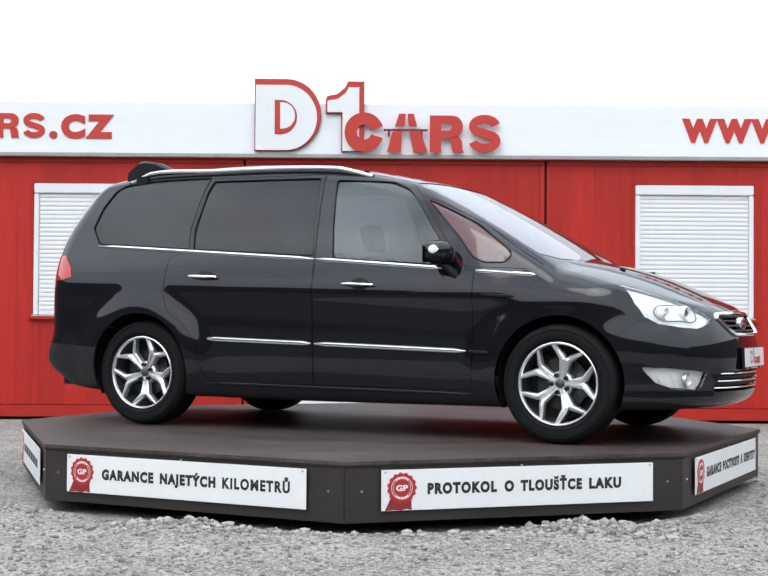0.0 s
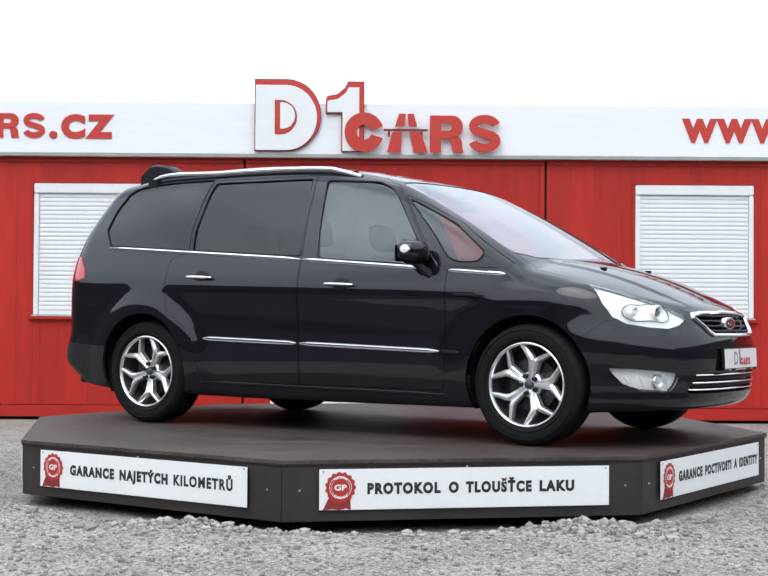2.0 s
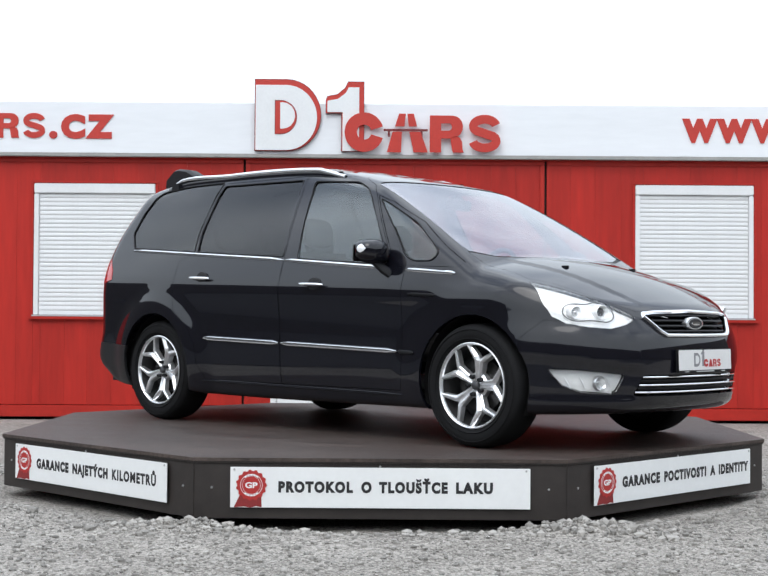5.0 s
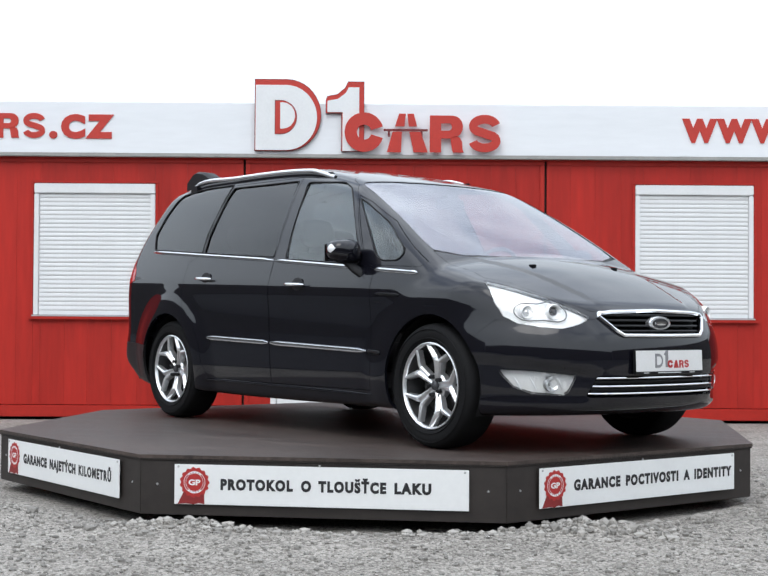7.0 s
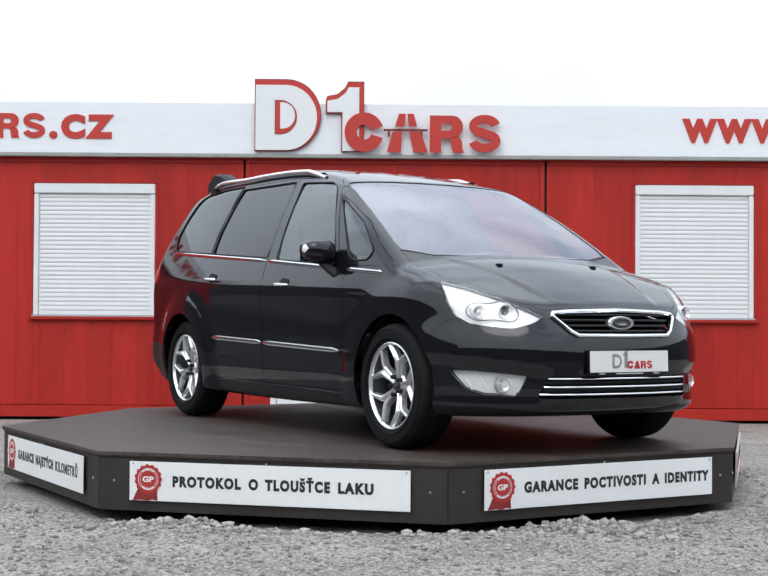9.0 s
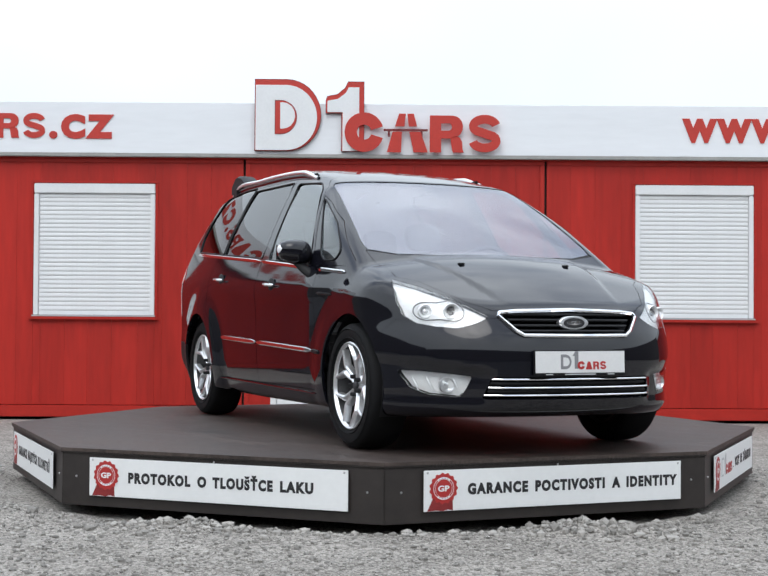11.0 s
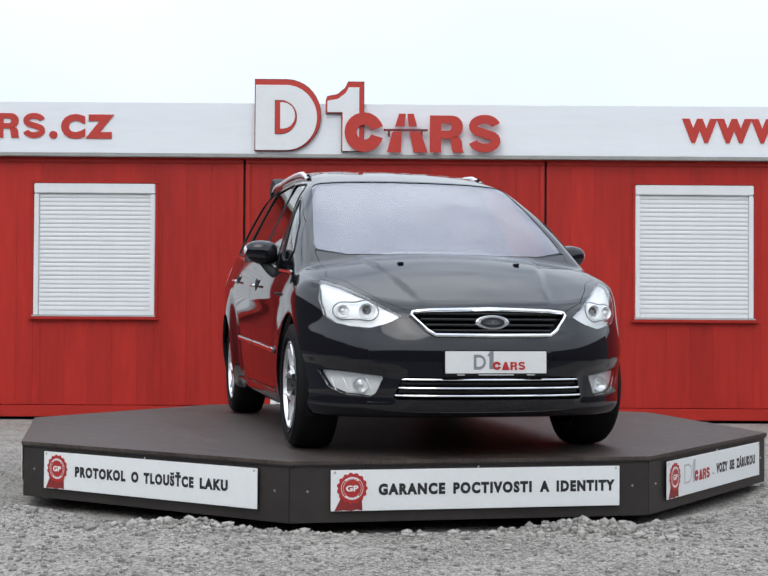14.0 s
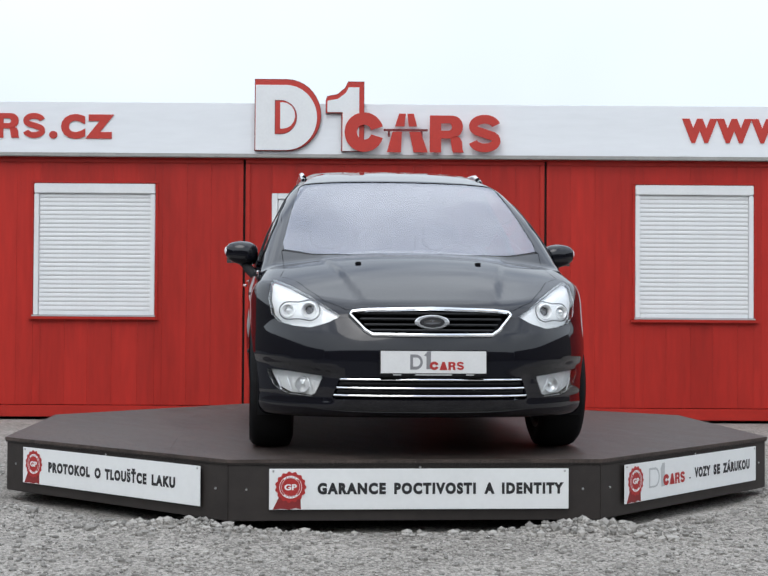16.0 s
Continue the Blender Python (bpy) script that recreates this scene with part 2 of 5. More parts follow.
def tube(bm, pts, radius, n=8, flat=1.0, closed=False, up=(0, 0, 1)):
    """A rounded bar along points; flat squeezes it along `up`."""
    pts = [Vector(p) for p in pts]
    rings = []
    for i, p in enumerate(pts):
        a = pts[i - 1] if (i or closed) else p
        b = pts[(i + 1) % len(pts)] if (i + 1 < len(pts) or closed) else p
        d = (b - a).normalized()
        u = Vector(up)
        u = (u - d * u.dot(d)).normalized()
        w = d.cross(u)
        rr = radius[i] if isinstance(radius, (list, tuple)) else radius
        rings.append([bm.verts.new(p + w * (math.cos(2 * math.pi * k / n) * rr) + u * (math.sin(2 * math.pi * k / n) * rr * flat))
                      for k in range(n)])
    pairs = list(zip(rings, rings[1:])) + ([(rings[-1], rings[0])] if closed else [])
    new_faces = []
    for a, b in pairs:
        for k in range(n):
            new_faces.append(bm.faces.new((a[k], b[k], b[(k + 1) % n], a[(k + 1) % n])))
    if not closed:
        new_faces += [bm.faces.new(rings[0]), bm.faces.new(rings[-1][::-1])]
    bmesh.ops.recalc_face_normals(bm, faces=new_faces)
    return bm


def letters_of(bm):
    """Groups of vertices, one for each letter with its accent."""
    left, groups = set(bm.verts), []
    while left:
        todo, isle = [left.pop()], []
        while todo:
            v = todo.pop()
            isle.append(v)
            for e in v.link_edges:
                w = e.other_vert(v)
                if w in left:
                    left.discard(w)
                    todo.append(w)
        groups.append([min(v.co.x for v in isle), max(v.co.x for v in isle), isle])
    groups.sort(key=lambda g: g[0] - g[1])
    out = []
    for lo, hi, isle in groups:
        for g in out:
            if min(hi, g[1]) - max(lo, g[0]) > 0.45 * (hi - lo):
                g[2].extend(isle)
                break
        else:
            out.append([lo, hi, isle])
    return [g[2] for g in sorted(out, key=lambda g: g[0])]


def lettering(name, text, height, width, material, parent, m, depth=0.004, spacing=1.0, bold=0.0, label=""):
    """Words in the built-in font, `height` tall and `width` wide, lower left corner at m; each letter a part."""
    cu = bpy.data.curves.new(name, "FONT")
    cu.body, cu.space_character, cu.resolution_u, cu.offset = text, spacing, 4, bold
    ob = bpy.data.objects.new(name, cu)
    scene.collection.objects.link(ob)
    bpy.context.view_layer.update()
    me = bpy.data.meshes.new_from_object(ob.evaluated_get(bpy.context.evaluated_depsgraph_get()))
    bpy.data.objects.remove(ob)
    bpy.data.curves.remove(cu)
    co = np.array([v.co[:] for v in me.vertices])
    lo, hi = co.min(0), co.max(0)
    bm = bmesh.new()
    bm.from_mesh(me)
    bpy.data.meshes.remove(me)
    bmesh.ops.remove_doubles(bm, verts=bm.verts[:], dist=1e-5)
    cap = 0.729 + 2 * bold if any(c.isalpha() and c.isupper() for c in text) else hi[1] - lo[1]
    for v in bm.verts:
        v.co = ((v.co.x - lo[0]) * width / (hi[0] - lo[0]), (v.co.y + bold) * height / cap, 0)
    for isle in letters_of(bm):
        keep = set(isle)
        one = bmesh.new()
        at = {v: one.verts.new(v.co) for v in isle}
        for f in bm.faces:
            if f.verts[0] in keep:
                one.faces.new([at[v] for v in f.verts])
        r = bmesh.ops.extrude_face_region(one, geom=one.faces[:])
        bmesh.ops.translate(one, vec=(0, 0, depth), verts=[g for g in r["geom"] if isinstance(g, bmesh.types.BMVert)])
        bmesh.ops.recalc_face_normals(one, faces=one.faces[:])
        bmesh.ops.transform(one, matrix=m, verts=one.verts)
        part(name, one, material, parent, label)
    bm.free()


# ---------------------------------------------------------------- the ground: one sheet of gravel
def lump(x, y):
    """Height of the gravel: a low bank thrown up before the platform, and unevenness."""
    r = math.hypot(x, y)
    bank = 0.030 * math.exp(-((r - 2.75) / 0.22) ** 2) * (0.55 + 0.45 * noise.noise((x * 1.7, y * 1.7, 3)))
    for cx, cy, w, h in ((-0.92, -2.40, 0.26, 0.055), (1.02, -2.44, 0.30, 0.050), (0.30, -2.66, 0.25, 0.018), (-1.9, -1.85, 0.2, 0.02)):
        bank += h * math.exp(-((x - cx) / w) ** 2 - ((y - cy) / 0.13) ** 2)
    return bank + 0.010 * noise.noise((x * 2.3, y * 2.3, 0)) + 0.006 * noise.noise((x * 9, y * 9, 1)) - (0.02 if r < 2.4 else 0)


def spread(a, b, step, far):
    mid = list(np.arange(a, b + step / 2, step))
    out, s, lo, hi = [], step, a, b
    while hi < far:
        s *= 1.45
        hi, lo = hi + s, lo - s
        out = [lo] + out + mid + [hi] if not out else [lo] + out + [hi]
    return out


def ground():
    xs, ys = spread(-4.2, 4.2, 0.07, 900), spread(-5.0, 5.4, 0.07, 900)
    verts = [(x, y, lump(x, y) if abs(x) < 6 and -6 < y < 5.0 else (-0.01 if abs(x) < 40 else 0)) for y in ys for x in xs]
    n = len(xs)
    faces = [(j * n + i, j * n + i + 1, j * n + n + i + 1, j * n + n + i) for j in range(len(ys) - 1) for i in range(n - 1)]
    me = bpy.data.meshes.new("ground")
    me.from_pydata(verts, [], faces)
    me.materials.append(GRAVEL)
    me.shade_smooth()
    tagged(new("ground", me), "wide yard of grey crushed gravel around the platform", "ground", kind="structure")


def stones(name, count, size, place, label, seed):
    """Broken stones, each a small uneven lump, in one mesh."""
    rng = np.random.default_rng(seed)
    bm = bmesh.new()
    bmesh.ops.create_icosphere(bm, subdivisions=1, radius=1)
    base = np.array([v.co[:] for v in bm.verts])
    tri = np.array([[v.index for v in f.verts] for f in bm.faces])
    bm.free()
    vs, fs = [], []
    for k in range(count):
        x, y = place(rng)
        s = size[0] + (size[1] - size[0]) * rng.random() ** 3
        p = base * (1 + 0.38 * (rng.random((len(base), 1)) - 0.5)) * (s * (0.6 + 0.7 * rng.random(3)))
        a = rng.random() * 6.28
        c, q = math.cos(a), math.sin(a)
        p = p @ np.array([[c, q, 0], [-q, c, 0], [0, 0, 0.75]])
        p += (x, y, lump(x, y) + s * 0.25)
        fs.append(tri + len(base) * k)
        vs.append(p)
    me = bpy.data.meshes.new(name)
    me.from_pydata(np.concatenate(vs).tolist(), [], np.concatenate(fs).tolist())
    m = STONE.copy()
    m.name = "loose_stone"
    n, l = m.node_tree.nodes, m.node_tree.links
    geo = n.new("ShaderNodeNewGeometry")
    cr = next(i for i in n if i.type == "VALTORGB")
    mixer = n.new("ShaderNodeMath")
    mixer.operation, mixer.inputs[1].default_value = "MULTIPLY_ADD", 0.5
    l.new(geo.outputs["Random Per Island"], mixer.inputs[0])
    half = n.new("ShaderNodeMath")
    half.operation, half.inputs[1].default_value = "MULTIPLY", 0.5
    l.new(cr.inputs[0].links[0].from_socket, half.inputs[0])
    l.new(half.outputs[0], mixer.inputs[2])
    l.new(mixer.outputs[0], cr.inputs[0])
    me.materials.append(m)
    tagged(new(name, me), label, "gravel", kind="stuff")


# ---------------------------------------------------------------- the red sales building
WALL_Y = 5.15
SEAMS = [-1.382 + 3.106 * k for k in range(-2, 5)]          # joints between the cabins
WALL_Z0, WALL_Z1 = 0.02, 2.69
WIN_L, WIN_R = (-3.551, -2.300, 1.050, 2.428), (2.651, 3.879, 1.056, 2.450)
DOOR = (-1.10, 0.36, 0.145, 2.335)
HOLES = [WIN_L, WIN_R, DOOR]


def clear_of(x0, x1, z0, z1):
    """Pieces of the upright strip x0..x1 that the openings leave."""
    spans = [(z0, z1)]
    for a, b, c, d in HOLES:
        if x1 > a + 0.001 and x0 < b - 0.001:
            spans = [s for lo, hi in spans for s in ((lo, min(hi, c)), (max(lo, d), hi)) if s[1] - s[0] > 0.01]
    return spans


def building():
    wall = tagged(new("wall_north"), "", "wall", kind="structure")
    bm = bmesh.new()
    x0, x1 = SEAMS[0], SEAMS[-1]
    xs = sorted({x0, x1} | {v for h in HOLES for v in h[:2]})
    for a, b in zip(xs, xs[1:]):
        for lo, hi in clear_of(a, b, WALL_Z0, 3.2):
            box(bm, (a, WALL_Y + 0.03, lo), (b, WALL_Y + 0.16, hi))
    part("wall_core", bm, DARK, wall)
    # upright cladding strips with a joint between each two
    rng = random.Random(4)
    cuts = sorted({v for h in HOLES for v in h[:2]})
    for s0, s1 in zip(SEAMS, SEAMS[1:]):
        edges = [s0 + 0.014]
        while edges[-1] < s1 - 0.42:
            edges.append(edges[-1] + rng.choice((0.235, 0.25, 0.25, 0.265)))
        edges.append(s1 - 0.014)
        here = [c for c in cuts if s0 < c < s1]
        edges = sorted([e for e in edges if all(abs(e - c) > 0.05 for c in here)] + here)
        for a, b in zip(edges, edges[1:]):
            if b - a < 0.02:
                continue
            for lo, hi in clear_of(a, b, 0.145, 2.655):
                bm = bmesh.new()
                d = rng.uniform(0, 0.0015)
                box(bm, (a + 0.0004, WALL_Y + d, lo + 0.001), (b - 0.0004, WALL_Y + 0.029, hi), 0.0010)
                part("panel", bm, RED, wall)
        part("bottom_rail", boxed((s0 + 0.012, WALL_Y - 0.022, WALL_Z0), (s1 - 0.012, WALL_Y + 0.05, 0.140), 0.006), RED_TRIM, wall)
        part("top_rail", boxed((s0 + 0.012, WALL_Y - 0.016, 2.640), (s1 - 0.012, WALL_Y + 0.05, 2.688), 0.005), RED_TRIM, wall)
        for e, side in ((s0, 1), (s1, -1)):
            part("corner_post", boxed((min(e + side * 0.012, e + side * 0.06), WALL_Y - 0.014, 0.142),
                                      (max(e + side * 0.012, e + side * 0.06), WALL_Y + 0.05, 2.638), 0.005), RED_TRIM, wall)
    # sides, back and roof close the building
    for nm, lo, hi in (("wall_west", (x0, WALL_Y + 0.17, WALL_Z0), (x0 + 0.12, WALL_Y + 6, 3.0)),
                       ("wall_east", (x1 - 0.12, WALL_Y + 0.17, WALL_Z0), (x1, WALL_Y + 6, 3.0)),
                       ("wall_south", (x0 + 0.13, WALL_Y + 5.88, WALL_Z0), (x1 - 0.13, WALL_Y + 6, 3.0))):
        tagged(part(nm, boxed(lo, hi, 0.01), RED_TRIM), "red painted cabin wall", "wall", kind="structure")
    tagged(part("roof", boxed((x0 - 0.05, WALL_Y + 0.19, 3.02), (x1 + 0.05, WALL_Y + 6.05, 3.10), 0.01), ROOF),
           "flat dark felt roof of the cabins", "roof", kind="structure")
    tagged(part("floor", boxed((x0 + 0.13, WALL_Y + 0.17, 0.05), (x1 - 0.13, WALL_Y + 5.87, 0.14)), DARK), "dark cabin floor", "floor",
           kind="structure")
    # white fascia in sheets, with a capping and a zinc gutter edge below
    fascia = tagged(new("fascia"), "", "fascia", kind="structure")
    seams = [x0 - 0.02, -5.2, 5.2, x1 + 0.02]
    for a, b in zip(seams, seams[1:]):
        part("fascia_sheet", boxed((a + 0.001, WALL_Y - 0.075, 2.732), (b - 0.001, WALL_Y - 0.045, 3.254), 0.004), FASCIA, fascia)
    part("capping", boxed((x0 - 0.03, WALL_Y - 0.044, 3.2365), (x1 + 0.03, WALL_Y + 0.18, 3.254), 0.004), WHITE, fascia)
    part("fascia_back", boxed((x0 - 0.02, WALL_Y - 0.043, 2.735), (x1 + 0.02, WALL_Y + 0.0, 3.235)), DARK, fascia)
    part("drip_edge", boxed((x0 - 0.03, WALL_Y - 0.095, 2.692), (x1 + 0.03, WALL_Y + 0.02, 2.730), 0.006), GUTTER, fascia)
    part("soffit", boxed((x0 - 0.02, WALL_Y - 0.05, 2.680), (x1 + 0.02, WALL_Y - 0.018, 2.691)), RED_TRIM, fascia)
    for name, h in (("window_1", WIN_L), ("window_2", WIN_R)):
        shutter_window(name, h)
    glazed_door()


def shutter_window(name, h):
    a, b, c, d = h
    win = tagged(new(name), "window with its white roller shutter closed", "window", kind="structure")
    y = WALL_Y
    for nm, lo, hi, m in (("reveal", (a - 0.03, y - 0.012, d - 0.002), (b + 0.03, y + 0.05, d + 0.022), RED_TRIM),
                          ("reveal", (a - 0.03, y - 0.012, c), (a - 0.002, y + 0.05, d - 0.004), RED_TRIM),
                          ("reveal", (b + 0.002, y - 0.012, c), (b + 0.03, y + 0.05, d - 0.004), RED_TRIM),
                          ("window_sill", (a - 0.045, y - 0.05, c - 0.030), (b + 0.04, y + 0.04, c - 0.002), RED_TRIM),
                          ("sill_edge", (a - 0.012, y - 0.028, c), (b + 0.012, y + 0.04, c + 0.016), FRAME_GREY)):
        part(nm, boxed(lo, hi, 0.004), m, win)
    # frame rails at both sides, shutter box above
    part("guide_rail", boxed((a + 0.002, y - 0.004, c + 0.018), (a + 0.052, y + 0.06, d - 0.112), 0.005), WHITE, win)
    part("guide_rail", boxed((b - 0.052, y - 0.004, c + 0.018), (b - 0.002, y + 0.06, d - 0.112), 0.005), WHITE, win)
    part("shutter_box", boxed((a + 0.002, y - 0.010, d - 0.108), (b - 0.002, y + 0.09, d - 0.004), 0.008), WHITE, win)
    part("shutter_back", boxed((a + 0.05, y + 0.050, c + 0.018), (b - 0.05, y + 0.058, d - 0.11)), SHUTTER_GAP, win)
    n = 27
    step = (d - 0.112 - c - 0.06) / n
    bm = bmesh.new()
    w = (b - a) - 0.11
    prof = [(0.008, 0.0), (0.003, step * 0.08), (0.0, step * 0.35), (0.001, step * 0.62), (0.004, step * 0.96), (0.008, step * 0.99),
            (0.026, step * 0.5)]
    prism(bm, [(p[0], p[1]) for p in prof], w, Matrix(((0, 0, 1, 0), (1, 0, 0, 0), (0, 1, 0, 0), (0, 0, 0, 1))))
    me = bpy.data.meshes.new("slat")
    bm.to_mesh(me)
    bm.free()
    me.materials.append(SLAT)
    for k in range(n):
        put("slat", me, win, Matrix.Translation((a + 0.055, y + 0.016, c + 0.062 + k * step)))
    part("end_slat", boxed((a + 0.054, y + 0.010, c + 0.018), (b - 0.054, y + 0.040, c + 0.060), 0.006), WHITE, win)


def glazed_door():
    a, b, c, d = DOOR
    y = WALL_Y
    door = tagged(new("door_1"), "white double entrance door behind the car", "door", kind="structure")
    for lo, hi in (((a, y + 0.0, c), (a + 0.06, y + 0.09, d)), ((b - 0.06, y, c), (b, y + 0.09, d)),
                   ((a + 0.062, y, d - 0.06), (b - 0.062, y + 0.09, d))):
        part("door_frame", boxed(lo, hi, 0.005), WHITE, door)
    mid = (a + b) / 2
    for p, q in ((a + 0.064, mid - 0.003), (mid + 0.003, b - 0.064)):
        leaf = part("door_leaf", boxed((p, y + 0.014, c + 0.005), (q, y + 0.07, c + 0.62), 0.006), WHITE, door)
        part("leaf_panel", boxed((p, y + 0.014, c + 0.625), (q, y + 0.07, d - 0.065), 0.006), WHITE, door)
        part("handle", boxed((q - 0.07, y - 0.03, 1.1), (q - 0.04, y + 0.012, 1.13), 0.004), STEEL, leaf)
    part("threshold", boxed((a, y - 0.02, c - 0.004), (b, y + 0.09, c + 0.003), 0.001), GUTTER, door)


# ---------------------------------------------------------------- shapes on the fascia
def onto(x, z, y):
    """Places a flat outline upright on the building's front."""
    return Matrix(((1, 0, 0, x), (0, 0, -1, y), (0, 1, 0, z), (0, 0, 0, 1)))


def round_end(w, h, n=18):
    """A slab outline, square at its left, a half round at its right."""
    r = h / 2
    k = max(0.0, w - r * 0.95)
    return [(0, 0)] + [(k + (w - k) * math.sin(math.pi * i / n), r - r * math.cos(math.pi * i / n)) for i in range(n + 1)] + [(0, h)]


def open_ring(bm, w, h, thick, gap, depth, m, n=28):
    """An elliptical band with a gap at its right."""
    pts = [gap + (360 - 2 * gap) * i / n for i in range(n + 1)]
    out = [(w / 2 + w / 2 * math.cos(radians(a)), h / 2 + h / 2 * math.sin(radians(a))) for a in pts]
    inn = [(w / 2 + (w / 2 - thick) * math.cos(radians(a)), h / 2 + (h / 2 - thick) * math.sin(radians(a))) for a in pts]
    if gap:
        prism(bm, out + inn[::-1], depth, m)
        return
    for i in range(n):
        prism(bm, [out[i], out[i + 1], inn[i + 1], inn[i]], depth, m)


def arc(cx, cy, rx, ry, a0, a1, n=8):
    return [(cx + rx * math.cos(radians(a0 + (a1 - a0) * i / n)), cy + ry * math.sin(radians(a0 + (a1 - a0) * i / n))) for i in range(n + 1)]


def notched(bm, w, h, depth, m):
    """A block with a small opening above and a slit below."""
    t = w * 0.33
    prism(bm, [(0, 0), (t, 0), (t, h), (0, h)], depth, m)
    bow = [(t, h * 0.38), (w * 0.62, h * 0.38)] + arc(w * 0.66, h * 0.70, w * 0.31, h * 0.30, -80, 90) + [(t, h)]
    eye = [(t, h * 0.79)] + arc(w * 0.56, h * 0.69, w * 0.09, h * 0.10, 90, -90, 6) + [(t, h * 0.59)]
    prism(bm, bow + eye, depth, m)
    prism(bm, [(w * 0.60, h * 0.38), (w * 0.62, h * 0.30), (w * 0.645, h * 0.10), (w * 0.68, 0), (w, 0), (w * 0.96, h * 0.08), (w * 0.95, h * 0.28), (w * 0.88, h * 0.40), (w * 0.78, h * 0.45)], depth, m)


def waved(bm, w, h, depth, m):
    """A band bent to and fro, thick in the middle."""
    mid = arc(w * 0.50, h * 0.70, w * 0.345, h * 0.188, 8, 222, 14) + arc(w * 0.50, h * 0.298, w * 0.355, h * 0.188, 42, -172, 14)
    half = [h * 0.118] * len(mid)
    left, right = [], []
    for k, (x, y) in enumerate(mid):
        (xa, ya), (xb, yb) = mid[max(k - 1, 0)], mid[min(k + 1, len(mid) - 1)]
        d = math.hypot(xb - xa, yb - ya)
        nx, ny = -(yb - ya) / d, (xb - xa) / d
        left.append((x + nx * half[k], y + ny * half[k]))
        right.append((x - nx * half[k], y - ny * half[k]))
    prism(bm, left + right[::-1], depth, m)


def fascia_sign():
    y = WALL_Y - 0.08
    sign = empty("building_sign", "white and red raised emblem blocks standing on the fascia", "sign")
    # big white slab with a red border and a red-edged opening
    part("red_block", prism(bmesh.new(), round_end(0.683, 0.742), 0.030, onto(-1.276, 2.757, y)), SIGN_EDGE, sign)
    part("red_block", prism(bmesh.new(), round_end(0.672, 0.730), 0.004, onto(-1.270, 2.763, y - 0.031)), SIGN_RED, sign)
    part("white_face", prism(bmesh.new(), round_end(0.630, 0.668), 0.008, onto(-1.265, 2.768, y - 0.036)), WHITE, sign)
    part("opening_edge", prism(bmesh.new(), round_end(0.228, 0.350), 0.003, onto(-1.068, 2.930, y - 0.045)), SIGN_EDGE, sign)
    part("opening_edge", prism(bmesh.new(), round_end(0.216, 0.338), 0.003, onto(-1.062, 2.934, y - 0.0485)), SIGN_RED, sign)
    part("opening", prism(bmesh.new(), round_end(0.152, 0.270), 0.003, onto(-1.012, 2.986, y - 0.052)), WHITE, sign)
    flag = [(0.165, 0), (0.40, 0), (0.40, 0.722), (0.232, 0.722), (0.200, 0.655), (0.125, 0.592), (0.02, 0.570), (0.004, 0.53), (0.004, 0.392),
            (0.165, 0.392)]
    part("red_block", prism(bmesh.new(), flag, 0.030, onto(-0.552, 2.757, y)), SIGN_EDGE, sign)
    red = [(0.170, 0.004), (0.396, 0.004), (0.396, 0.718), (0.235, 0.718), (0.203, 0.650), (0.127, 0.586), (0.023, 0.565), (0.008, 0.53), (0.008, 0.396),
           (0.170, 0.396)]
    part("red_block", prism(bmesh.new(), red, 0.004, onto(-0.552, 2.757, y - 0.031)), SIGN_RED, sign)
    face = [(0.178, 0.006), (0.348, 0.006), (0.348, 0.660), (0.240, 0.660), (0.21, 0.602), (0.13, 0.540), (0.03, 0.522), (0.022, 0.51),
            (0.022, 0.404), (0.178, 0.404)]
    part("white_face", prism(bmesh.new(), face, 0.008, onto(-0.552, 2.757, y - 0.036)), WHITE, sign)
    bm = bmesh.new()
    open_ring(bm, 0.400, 0.405, 0.125, 17, 0.022, onto(-0.352, 2.752, y - 0.045))
    part("red_ring", bm, SIGN_RED, sign)
    # a road under a bridge
    for pts in ([(0.0, 0), (0.145, 0), (0.155, 0.21), (0.06, 0.21)], [(0.275, 0), (0.42, 0), (0.345, 0.21), (0.23, 0.21)],
                [(0.085, 0.265), (0.18, 0.265), (0.195, 0.395), (0.125, 0.395)], [(0.225, 0.265), (0.31, 0.265), (0.275, 0.395), (0.21, 0.395)]):
        part("road_strip", prism(bmesh.new(), pts, 0.02, onto(0.080, 2.752, y - 0.04)), SIGN_RED, sign)
    part("bridge", prism(bmesh.new(), [(0, 0), (0.45, 0), (0.45, 0.022), (0, 0.022)], 0.02, onto(0.048, 2.968, y - 0.04)), SIGN_EDGE, sign)
    for x in (0.09, 0.425):
        part("bridge_pier", boxed((x, y - 0.055, 2.912), (x + 0.022, y - 0.04, 2.968)), SIGN_EDGE, sign)
    bm = bmesh.new()
    notched(bm, 0.350, 0.378, 0.022, onto(0.520, 2.752, y - 0.045))
    part("red_block", bm, SIGN_RED, sign)
    bm = bmesh.new()
    waved(bm, 0.335, 0.378, 0.022, onto(0.914, 2.760, y - 0.045))
    part("red_block", bm, SIGN_RED, sign)


